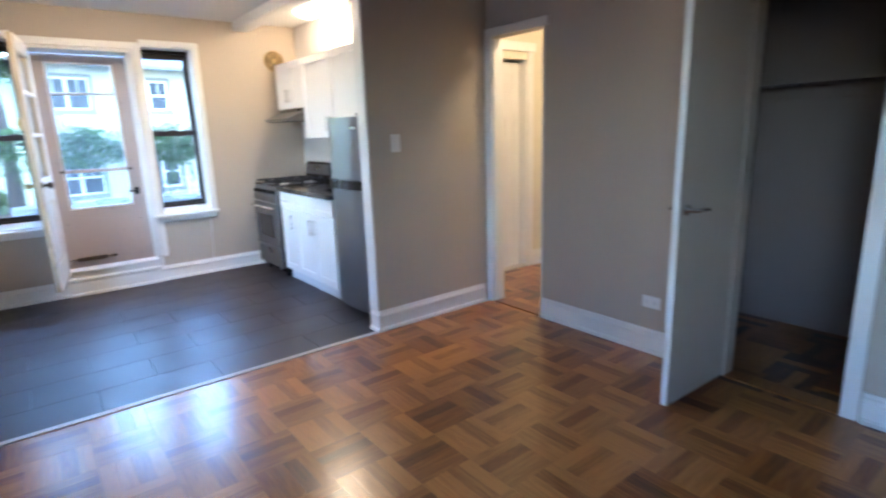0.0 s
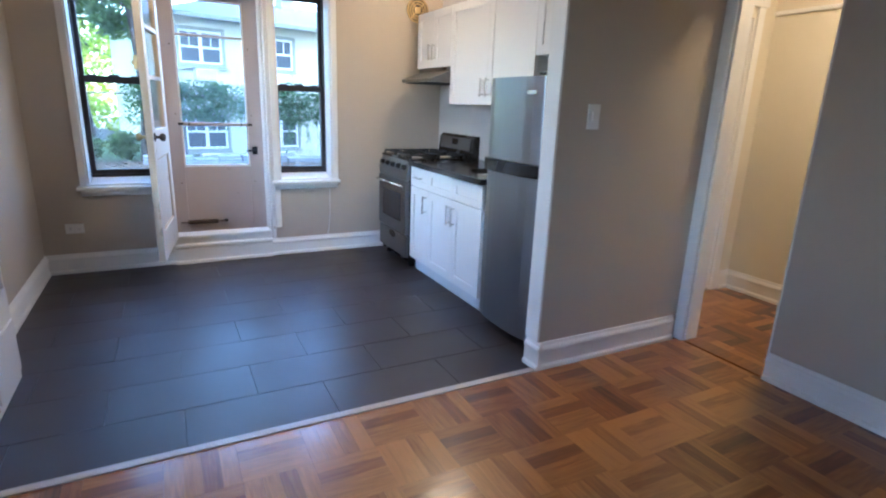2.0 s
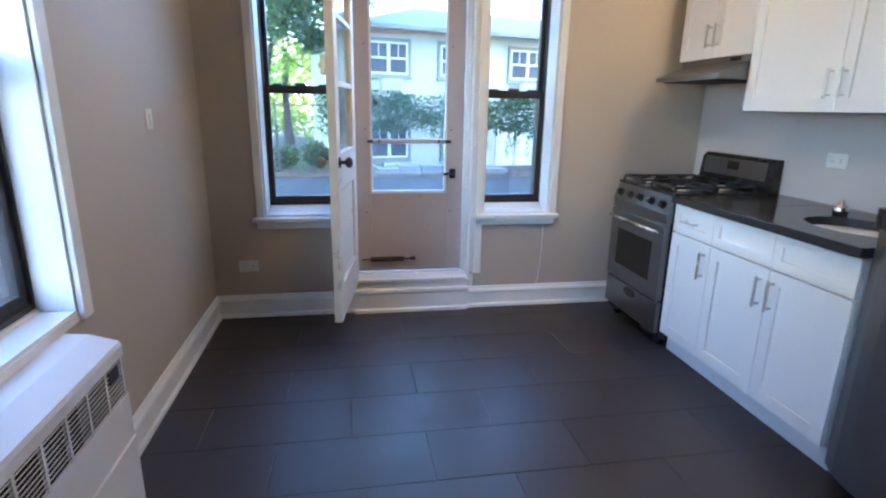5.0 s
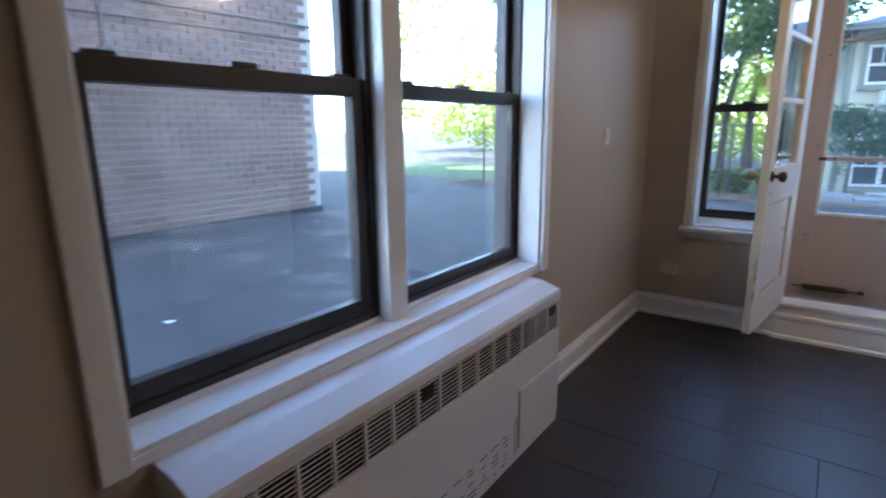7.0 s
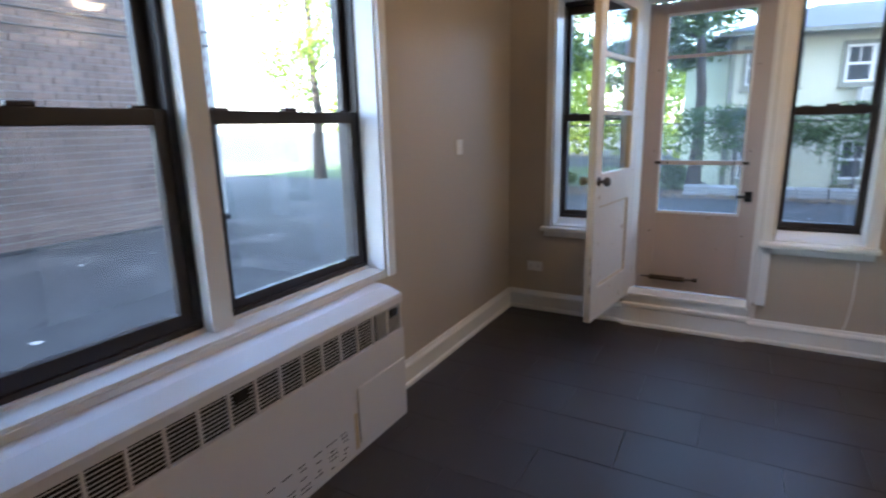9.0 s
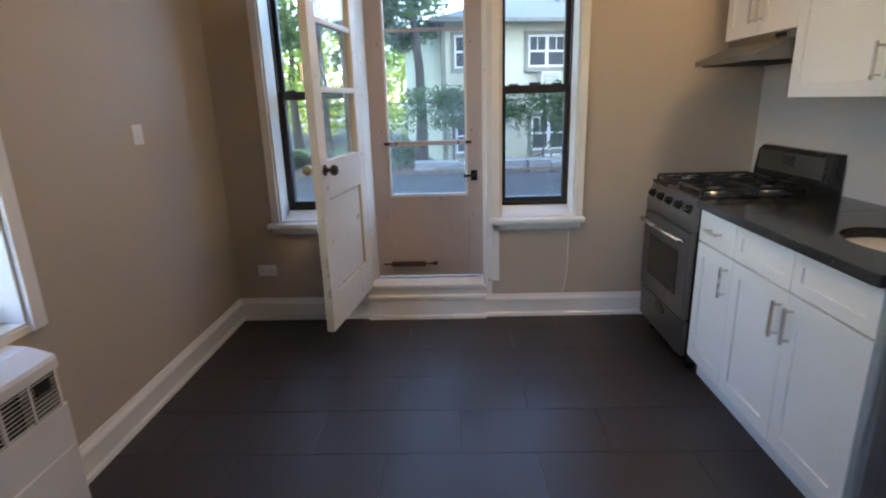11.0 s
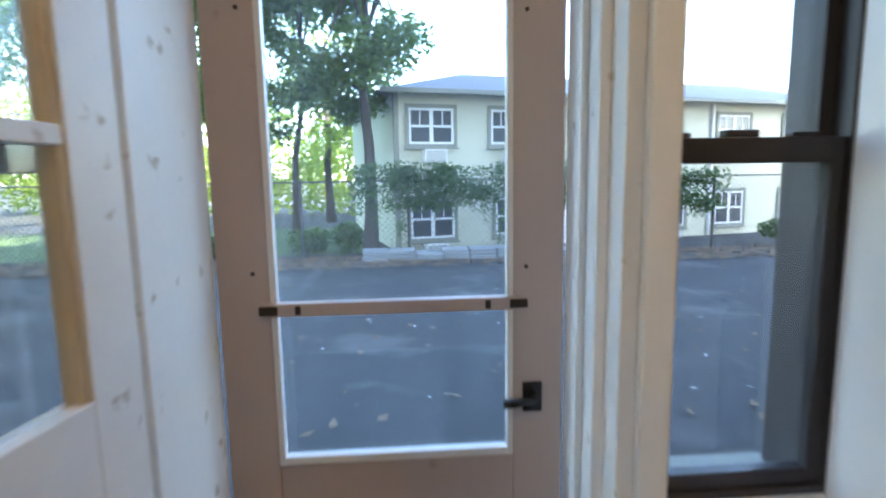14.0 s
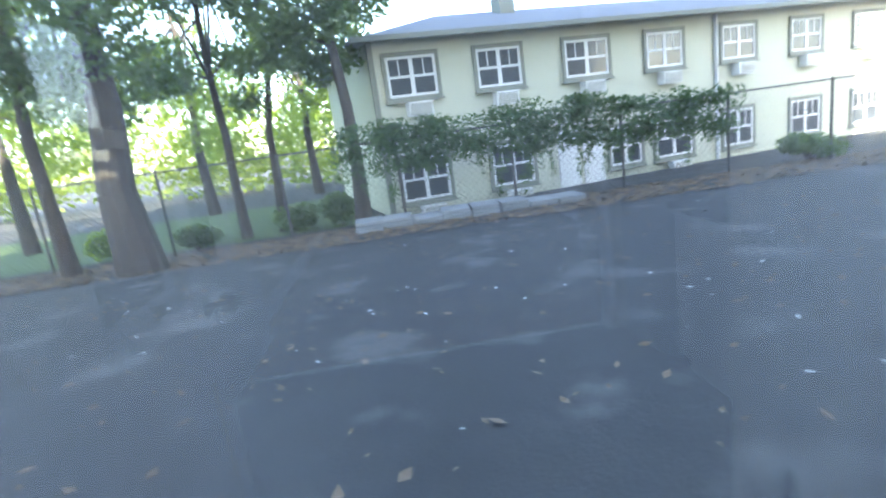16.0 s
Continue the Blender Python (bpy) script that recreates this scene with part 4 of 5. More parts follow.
part("pull_chain", rod(bmesh.new(), (3.02, FAR - 0.02, 2.07), (3.02, FAR - 0.02, 1.98), 0.003, n=6), BRASS, vent)


# ---- switches and outlets ----
def plate(name, place, w, h, kind_, label):
    t = thing(name, place, label, "switch" if kind_ == "switch" else "outlet")
    part("plate", B(-w / 2, w / 2, -0.007, 0, -h / 2, h / 2, 0.003), PLASTIC, t, local=True)
    if kind_ == "switch":
        part("toggle", B(-0.012, 0.012, -0.012, -0.006, -0.025, 0.025, 0.002), PLASTIC, t, local=True)
    else:
        for s_ in (-1, 1):
            o = part("socket", B(s_ * w * 0.24 - 0.016, s_ * w * 0.24 + 0.016, -0.009, -0.006, -0.018, 0.018, 0.003), PLASTIC, t, local=True)
            for q in (-0.006, 0.006):
                part("slot", B(s_ * w * 0.24 - 0.006, s_ * w * 0.24 + 0.006, -0.0098, -0.0088, q - 0.001, q + 0.001), DARK, o, local=True)
    return t


plate("light_switch", pose(2.757, PIER_Y, 1.32), 0.075, 0.12, "switch", "white plastic light switch on the partition")
plate("light_switch", pose(0, 5.81, 1.28, 0, 0, 90), 0.075, 0.09, "switch", "small white switch plate on the window wall")
plate("wall_outlet", pose(RIGHT, 2.48, 0.325, 0, 0, -90), 0.12, 0.075, "outlet", "white double outlet low on the wall by the closet")
plate("wall_outlet", pose(0.213, FAR, 0.345), 0.12, 0.075, "outlet", "white double outlet under the narrow window")
plate("wall_outlet", pose(KRIGHT, 5.52, 1.13, 0, 0, -90), 0.12, 0.075, "outlet", "white double outlet over the counter")

cord = thing("power_cord", (2.17, FAR, 0.15), "thin white cord down the wall under the window", "cord")
part("wire", tube(bmesh.new(), [(2.18, FAR - 0.004, 0.57), (2.178, FAR - 0.004, 0.35), (2.165, FAR - 0.004, 0.2), (2.15, FAR - 0.012, 0.153)], 0.003, 6), PLASTIC, cord)

# ---- lamps ----
def dome_lamp(x, y, r, label):
    t = thing("ceiling_light", (x, y, CEILING), label, "ceiling light")
    part("canopy", lathe(bmesh.new(), [(r * 0.9, CEILING - 0.02), (r * 0.95, CEILING - 0.001)], Matrix.Translation((x, y, 0)), 28), PLASTIC, t)
    prof = [(r * math.sin(radians(q)) + 0.001, CEILING - 0.02 - 0.09 * math.cos(radians(q))) for q in range(0, 91, 15)]
    part("shade", lathe(bmesh.new(), prof, Matrix.Translation((x, y, 0)), 28), LAMP_GLASS, t, "lit opal glass dome", smooth=True)
    return t


dome_lamp(2.98, 5.6, 0.13, "lit opal dome light over the kitchen units")
dome_lamp(1.45, 5.3, 0.15, "lit opal dome light on the kitchen ceiling")
# unseen lamp, added for light in the hall
dome_lamp(4.15, 3.5, 0.14, "unseen lit opal dome light added to brighten the hall")

# ---- hall door and closet ----
dc = thing("doorway_trim", (RIGHT, 3.5, 0), "white painted casing of the hall doorway", "door frame", kind="structure")
part("casing", B(RIGHT - 0.02, RIGHT - 0.001, 3.872, 3.938, 0.0, 2.12, 0.004), TRIM, dc)
part("head_casing", B(RIGHT - 0.02, RIGHT - 0.001, 3.32, 3.872, 2.06, 2.12, 0.004), TRIM, dc)
part("jamb", B(RIGHT - 0.001, RIGHT + 0.101, 3.859, 3.871, 0, 2.05, 0.002), TRIM, dc)
part("jamb", B(RIGHT - 0.001, RIGHT + 0.101, 3.359, 3.37, 0, 2.05, 0.002), TRIM, dc)
part("saddle", B(RIGHT - 0.01, RIGHT + 0.11, 3.37, 3.859, -0.01, 0.008, 0.003), PARQUET, dc, "oak saddle in the doorway")


def six_panel(name, place, w, h, label):
    t = thing(name, place, label, "door")
    th = 0.038
    part("slab", B(0, w, 0.008, th - 0.008, 0.012, h, 0.0), TRIM, t, local=True)
    rails = [(0.012, 0.2), (0.72, 0.86), (1.5, 1.6), (h - 0.11, h)]
    for x0, x1 in ((0, 0.1), (w / 2 - 0.045, w / 2 + 0.045), (w - 0.1, w)):
        part("stile", B(x0, x1, 0, th, 0.012, h, 0.004), TRIM, t, local=True)
    for z0, z1 in rails:
        for x0, x1 in ((0.1, w / 2 - 0.045), (w / 2 + 0.045, w - 0.1)):
            part("rail", B(x0, x1, 0.0005, th - 0.0005, z0, z1, 0.004), TRIM, t, local=True)
    for (za, zb), (zc, zd) in zip(rails, rails[1:]):
        for x0, x1 in ((0.1, w / 2 - 0.045), (w / 2 + 0.045, w - 0.1)):
            part("panel", B(x0 + 0.03, x1 - 0.03, 0.002, th - 0.002, zb + 0.03, zc - 0.03, 0.008), TRIM, t, local=True)
    return t


hd = six_panel("hall_door", pose(4.065, 4.52, 0, 0, 0, 4), 0.565, 2.0, "white six-panel door standing slightly ajar")
kb = lathe(bmesh.new(), [(0.026, 0), (0.026, 0.006), (0.01, 0.01), (0.01, 0.03), (0.026, 0.045), (0.02, 0.062), (0.006, 0.065)], Matrix.Translation((0.06, 0, 0.95)) @ Matrix.Rotation(radians(90), 4, "X"), 16)
part("door_knob", kb, NICKEL, hd, "brushed metal knob", smooth=True, local=True)
hc = thing("hall_door_trim", (4.35, 4.47, 0), "white casing round the hall door", "door frame", kind="structure")
part("casing", B(3.990, 4.050, 4.450, 4.469, 0, 2.09, 0.004), TRIM, hc)
part("casing", B(4.650, 4.720, 4.450, 4.469, 0, 2.09, 0.004), TRIM, hc)
part("head_casing", B(3.970, 4.740, 4.440, 4.469, 2.09, 2.17, 0.004), TRIM, hc)
part("jamb", B(4.636, 4.649, 4.469, 4.570, 0, 2.02, 0.002), TRIM, hc)
part("threshold_stone", B(4.050, 4.636, 4.460, 4.580, -0.01, 0.012, 0.003), STRIP, hc, "pale stone saddle")
structure("picture_rail", B(4.84, 4.859, 2.62, 4.46, 2.05, 2.08, 0.004), TRIM, "white picture rail in the hall", "trim")

cd = thing("closet_door", pose(RIGHT - 0.012, 2.03, 0, 0, 0, 178), "open flat greige closet door with a lever handle", "door")
CW = 0.55
part("slab", B(0, CW, -0.035, 0, 0.012, 1.99, 0.002), WALL, cd, local=True)
part("edge", B(CW, CW + 0.002, -0.034, -0.001, 0.013, 1.989), TRIM, cd, "white painted edge", local=True)
for s_ in (-1, 1):
    y = 0.0 if s_ > 0 else -0.035
    bm = lathe(bmesh.new(), [(0.026, 0), (0.026, 0.008), (0.01, 0.01), (0.01, 0.045)], Matrix.Translation((CW - 0.055, y, 1.0)) @ Matrix.Rotation(radians(-90 * s_), 4, "X"), 16)
    rod(bm, (CW - 0.055, y + s_ * 0.045, 1.0), (CW - 0.17, y + s_ * 0.05, 0.995), 0.01, 0.008)
    part("lever_handle", bm, CHROME, cd, "polished lever handle", smooth=True, local=True)
cc = thing("closet_trim", (RIGHT, 1.75, 0), "white painted casing of the closet", "door frame", kind="structure")
part("casing", B(RIGHT - 0.02, RIGHT - 0.001, 1.41, 1.48, 0, 2.07, 0.004), TRIM, cc)
part("casing", B(RIGHT - 0.02, RIGHT - 0.001, 2.06, 2.1, 0, 2.07, 0.004), TRIM, cc)
part("head_casing", B(RIGHT - 0.02, RIGHT - 0.001, 1.48, 2.06, 2.0, 2.07, 0.004), TRIM, cc)
part("saddle", B(RIGHT - 0.01, RIGHT + 0.11, 1.482, 2.018, -0.01, 0.008, 0.003), PARQUET, cc, "oak saddle under the closet door")
cs = thing("closet_shelf", (4.6, 1.85, 1.6), "painted wooden closet shelf on a cleat, darkened in colour for shade", "shelf")
part("board", B(4.35, 4.749, 1.251, 2.419, 1.6, 1.62, 0.002), CLOSET_SHADE, cs)
part("cleat", B(4.73, 4.749, 1.251, 2.419, 1.52, 1.6, 0.002), CLOSET_SHADE, cs)

# ---- outdoors ----
def ground_z(y):
    return 0.05 - 0.045 * (min(max(y, 7.5), 20.0) - 7.5)


xs = [-400, -120, -50, -25, -15, -10, -6, -3, -1, -0.34, -0.3, 1, 3, 5.05, 5.12, 8, 14, 25, 60, 150, 400]
ys = [-300, -80, -20, -5, BACK - 0.2, BACK - 0.1, 2, 5, 7.0, 7.06, 7.5, 9, 11, 13, 15, 17, 19, 20, 25, 35, 60, 150, 500]
bm = bmesh.new()
grid = [[bm.verts.new((x, y, -0.35 if -0.32 < x < 5.1 and BACK - 0.15 < y < 7.03 else ground_z(y))) for x in xs] for y in ys]
for r0, r1 in zip(grid, grid[1:]):
    for k in range(len(xs) - 1):
        bm.faces.new((r0[k], r0[k + 1], r1[k + 1], r1[k]))
structure("ground", bm, ASPHALT, "cracked dark asphalt yard with pale stains", "ground")
bm = bmesh.new()
vs = [bm.verts.new((x, y, ground_z(y) + 0.02)) for x, y in ((-40, 19.2), (0.4, 18.9), (0.4, 20), (-40, 20))]
ws = [bm.verts.new((x, y, ground_z(20) + 0.02)) for x, y in ((0.4, 27), (-40, 27))]
bm.faces.new(vs)
bm.faces.new((vs[3], vs[2], ws[0], ws[1]))
structure("lawn", bm, GRASS, "sunlit lawn beyond the fence", "lawn")

rng = random.Random(11)


def scatter(name, n, area, size, mat, label):
    verts, faces = [], []
    for _ in range(n):
        x, y = rng.uniform(*area[0]), rng.uniform(*area[1])
        s_, a_ = size * rng.uniform(0.5, 1.5), rng.uniform(0, 6.28)
        z = ground_z(y) + 0.012
        k = len(verts)
        for q in range(4):
            b_ = a_ + q * 1.57
            verts.append((x + s_ * math.cos(b_) * (1 if q % 2 else 0.5), y + s_ * math.sin(b_) * (1 if q % 2 else 0.5), z + rng.uniform(0, size * 0.5)))
        faces.append((k, k + 1, k + 2, k + 3))
    me = bpy.data.meshes.new(name)
    me.from_pydata(verts, [], faces)
    me.materials.append(mat)
    return tagged(new(name, me), label, "litter", kind="stuff")


scatter("fallen_leaves", 5000, ((-9, 13), (16.0, 18.4)), 0.075, LITTER, "dry brown leaves along the fence foot")
scatter("fallen_leaves", 700, ((-6, 9), (8.5, 15.6)), 0.04, LITTER, "scattered dry leaves on the asphalt")
scatter("paper_scraps", 130, ((-6, 8), (8.6, 15)), 0.026, PAPER, "pale scraps on the asphalt")
scatter("paper_scraps", 30, ((-6, -2), (3, 9)), 0.04, PAPER, "pale scraps below the brick wall")


def leaf_cloud(verts, faces, centre, radii, n, size, r):
    cx, cy, cz = centre
    for _ in range(n):
        d = Vector((r.gauss(0, 1), r.gauss(0, 1), r.gauss(0, 1))).normalized() * (r.random() ** 0.45)
        p = Vector((cx + d.x * radii[0], cy + d.y * radii[1], cz + d.z * radii[2]))
        a_ = Vector((r.uniform(-1, 1), r.uniform(-1, 1), r.uniform(-0.6, 0.6))).normalized() * size * r.uniform(0.6, 1.4)
        b_ = a_.cross(Vector((r.uniform(-1, 1), r.uniform(-1, 1), r.uniform(-1, 1)))).normalized() * size * 0.55
        k = len(verts)
        verts.extend((p - a_, p + b_, p + a_, p - b_))
        faces.append((k, k + 1, k + 2, k + 3))


def leaf_mesh(name, verts, faces, mat):
    me = bpy.data.meshes.new(name)
    me.from_pydata([tuple(v) for v in verts], [], faces)
    me.materials.append(mat)
    return me


def tree(x, y, height, radius, crown_z, spread, clumps, leaves, label, mat=LEAF, seed=1, lean=0.0):
    r = random.Random(seed)
    z0 = ground_z(y) - 0.05
    t = thing("tree", (x, y, z0), label, "tree", "yard trees")
    bm = bmesh.new()
    pts = [Vector((x + lean * k / 6 + r.uniform(-0.08, 0.08) * (k > 0), y + r.uniform(-0.08, 0.08) * (k > 0), z0 + height * k / 6)) for k in range(7)]
    for k, (p, q) in enumerate(zip(pts, pts[1:])):
        rod(bm, p, q + (q - p) * 0.02, radius * (1.25 if k == 0 else 1 - k * 0.13), radius * (1 - (k + 1) * 0.13), 12)
    verts, faces = [], []
    for c in range(clumps):
        a_ = r.uniform(0, 6.28)
        d = spread * r.uniform(0.25, 1)
        end = Vector((x + lean + d * math.cos(a_), y + d * math.sin(a_) * 0.8, r.uniform(crown_z, z0 + height * 1.15)))
        start = pts[r.randint(3, 5)]
        if c < 14:
            midp = (start + end) / 2 + Vector((0, 0, 0.3))
            rod(bm, start, midp, radius * 0.3, radius * 0.18, 6)
            rod(bm, midp, end, radius * 0.18, radius * 0.05, 6)
        leaf_cloud(verts, faces, end, (spread * 0.38, spread * 0.38, spread * 0.26), int(leaves * 1.5) // clumps, 0.085, r)
    part("trunk", bm, BARK, t)
    ob = new("crown", leaf_mesh("crown", verts, faces, mat))
    ob.parent = t
    ob.matrix_parent_inverse = t.matrix_basis.inverted()
    return t


tree(-3.45, 16.55, 9, 0.36, 3.0, 2.6, 30, 9000, "large rough-barked yard tree with a leafy crown", seed=2)
tree(-2.4, 19.6, 7.5, 0.12, 2.6, 1.6, 18, 2900, "slender tree beyond the fence", seed=3)
tree(-1.6, 20.0, 7.5, 0.11, 2.8, 1.5, 18, 2900, "slender leaning tree beyond the fence", seed=4, lean=0.5)
tree(0.45, 18.8, 8.0, 0.17, 3.3, 2.1, 30, 8000, "leafy tree standing at the corner of the house", seed=5)
tree(-5.2, 17.4, 8, 0.15, 2.6, 2.0, 18, 4500, "slim tree beside the large trunk", seed=6)
tree(-9.5, 23, 8, 0.2, 1.6, 2.6, 22, 5000, "sunlit yellow-green tree behind the lawn", LEAF_SUN, 7)
tree(-5.5, 27, 8, 0.2, 1.6, 2.8, 22, 5000, "sunlit yellow-green tree behind the lawn", LEAF_SUN, 8)
tree(-2.0, 30, 8, 0.2, 1.4, 2.8, 22, 5000, "sunlit yellow-green tree behind the lawn", LEAF_SUN, 9)
tree(-13, 19, 8, 0.22, 1.8, 2.8, 22, 5000, "sunlit yellow-green tree at the yard's edge", LEAF_SUN, 10)


def shrub(x, y, rx, rz, mat, label, seed):
    r = random.Random(seed)
    z0 = ground_z(y)
    t = thing("shrub", (x, y, z0), label, "shrub", "shrubs")
    bm = bmesh.new()
    for _ in range(6):
        rod(bm, (x, y, z0 - 0.03), (x + r.uniform(-rx, rx) * 0.6, y + r.uniform(-rx, rx) * 0.6, z0 + rz * r.uniform(0.9, 1.5)), 0.02, 0.006, 6)
    part("stems", bm, BARK, t)
    verts, faces = [], []
    for _ in range(7):
        leaf_cloud(verts, faces, (x + r.uniform(-rx, rx) * 0.5, y + r.uniform(-rx, rx) * 0.5, z0 + rz * r.uniform(0.7, 1.3)), (rx * 0.6, rx * 0.6, rz * 0.7), 220, 0.06, r)
    ob = new("foliage", leaf_mesh("foliage", verts, faces, mat))
    ob.parent = t
    ob.matrix_parent_inverse = t.matrix_basis.inverted()


shrub(-1.2, 19.6, 0.55, 0.4, LEAF, "rounded dark green shrub behind the fence", 1)
shrub(-0.1, 19.4, 0.5, 0.45, LEAF, "rounded dark green shrub by the house corner", 2)
shrub(-3.3, 18.9, 0.5, 0.3, LEAF, "low dark green shrub behind the fence", 3)
shrub(-5.3, 19.3, 0.6, 0.45, LEAF_SUN, "yellow-flowering shrub by the large tree", 4)
shrub(11.0, 18.5, 0.7, 0.35, LEAF, "scruffy shrub at the fence foot", 5)
verts, faces = [], []
for k in range(60):
    leaf_cloud(verts, faces, (rng.uniform(-28, 3), rng.uniform(34, 44), rng.uniform(0.5, 5.5)), (2.2, 1.6, 1.6), 180, 0.22, rng)
tagged(new("far_woods", leaf_mesh("far_woods", verts, faces, LEAF_SUN)), "sunlit yellow-green woods in the distance", "woods", kind="stuff")

# fence with ivy
fence = thing("chain_fence", (3, 18.1, ground_z(18.1)), "rusty chain-link fence overgrown with ivy", "fence")
FZ0, FZ1 = ground_z(18.1), 1.35
for k in range(11):
    x = -8.4 + 2.45 * k
    part("post", rod(bmesh.new(), (x, 18.1, FZ0 - 0.1), (x, 18.1, FZ1 + 0.05), 0.03, n=8), WIRE, fence)
part("top_rail", rod(bmesh.new(), (-8.4, 18.1, FZ1), (16.1, 18.1, FZ1), 0.02, n=8), WIRE, fence)
verts, faces = [], []
for s_ in (-1, 1):
    x = -8.4
    while x < 16.1:
        p, q = Vector((x, 18.1, FZ0)), Vector((x + s_ * (FZ1 - FZ0), 18.1, FZ1))
        k = len(verts)
        o = Vector((0.0045, 0, 0))
        verts.extend((p - o, p + o, q + o, q - o))
        faces.append((k, k + 1, k + 2, k + 3))
        x += 0.14
ob = new("wire_mesh", leaf_mesh("wire_mesh", verts, faces, WIRE))
ob.parent = fence
ob.matrix_parent_inverse = fence.matrix_basis.inverted()
verts, faces = [], []
r = random.Random(21)
for k in range(190):
    x = r.uniform(0.2, 8.8)
    leaf_cloud(verts, faces, (x, 18.05 + r.uniform(-0.15, 0.15), r.uniform(0.75, 1.65) - 0.2 * (x > 6)), (0.4, 0.18, 0.22), 75, 0.05, r)
for k in range(20):
    leaf_cloud(verts, faces, (r.uniform(12.5, 15.5), 18.05, r.uniform(0.6, 1.7)), (0.4, 0.18, 0.25), 75, 0.05, r)
for k in range(26):
    x, zz = r.uniform(0.3, 8.0), r.uniform(0.1, 0.8)
    leaf_cloud(verts, faces, (x, 18.02, zz), (0.1, 0.06, 0.35), 40, 0.04, r)
tagged(new("ivy", leaf_mesh("ivy", verts, faces, IVY)), "dense dark ivy hanging over the fence", "ivy", kind="stuff")

# pavers stacked at the fence foot
pv = thing("paver_stack", (2.6, 17.6, ground_z(17.6)), "low stack of grey concrete pavers", "pavers")
for row in range(2):
    for lay in range(3):
        for k in range(8):
            if lay == 2 and k in (2, 6, 7):
                continue
            x = 0.35 + k * 0.6 + rng.uniform(-0.02, 0.02)
            y = 17.3 + row * 0.42
            z = ground_z(y) + lay * 0.075
            part("paver", B(x, x + 0.56, y, y + 0.4, z, z + 0.06, 0.0), PAVER, pv)

# two-storey house opposite
HOUSE = pose(0.75, 19.44, -0.9, 0, 0, 12.8)
house = thing("house", HOUSE, "two-storey pale green sided house with white windows", "house")
H0 = 0.9


def hp(name, bm, mat, parent=None, label=""):
    return part(name, bm, mat, parent or house, label, local=True)


upper = [(0.72, 1.92), (2.97, 4.15), (5.41, 6.7), (7.92, 9.1), (10.5, 11.7), (13.1, 14.3), (15.7, 16.9)]
lower = [(0.72, 1.92), (3.1, 4.25), (6.6, 7.6), (8.1, 9.35), (10.5, 11.6), (13.1, 14.3), (15.7, 16.9)]
bm = bmesh.new()
box(bm, 0.36, 20, 0.12, 8, 0, 4.5)
hp("wall", bm, SIDING)
bm = bmesh.new()
z = 0.35
while z < 4.4:
    extrude_profile(bm, [(-0.12, z), (0.014, z), (0.002, z + 0.19), (-0.12, z + 0.19)], (0.36, 0.0, 0), (20, 0.0, 0), inward=(0, -1, 0))
    z += 0.19
hp("siding", bm, SIDING, label="overlapping pale siding boards")
bm = bmesh.new()
a_ = [bm.verts.new(v) for v in ((-0.1, -0.5, 4.45), (20.5, -0.5, 4.45), (20.5, 8.5, 4.45), (-0.1, 8.5, 4.45))]
b_ = [bm.verts.new(v) for v in ((3.5, 4, 5.75), (16.5, 4, 5.75))]
for f_ in ((a_[0], a_[1], b_[1], b_[0]), (a_[1], a_[2], b_[1]), (a_[2], a_[3], b_[0], b_[1]), (a_[3], a_[0], b_[0]), (a_[3], a_[2], a_[1], a_[0])):
    bm.faces.new(f_)
roof = hp("roof", bm, ROOF)
hp("gutter", B(-0.1, 20.5, -0.58, -0.48, 4.37, 4.49, 0.01), SHUT)
hp("chimney", B(5.2, 5.7, 3.0, 3.6, 5.0, 6.1, 0.01), SHUT, roof)
hp("downpipe", rod(bmesh.new(), (10.25, -0.06, 0.2), (10.25, -0.06, 4.4), 0.05, n=8), FRAMEW, label="white downpipe")
hp("corner_board", B(0.34, 0.46, -0.03, 0.12, 0.2, 4.45), SHUT)
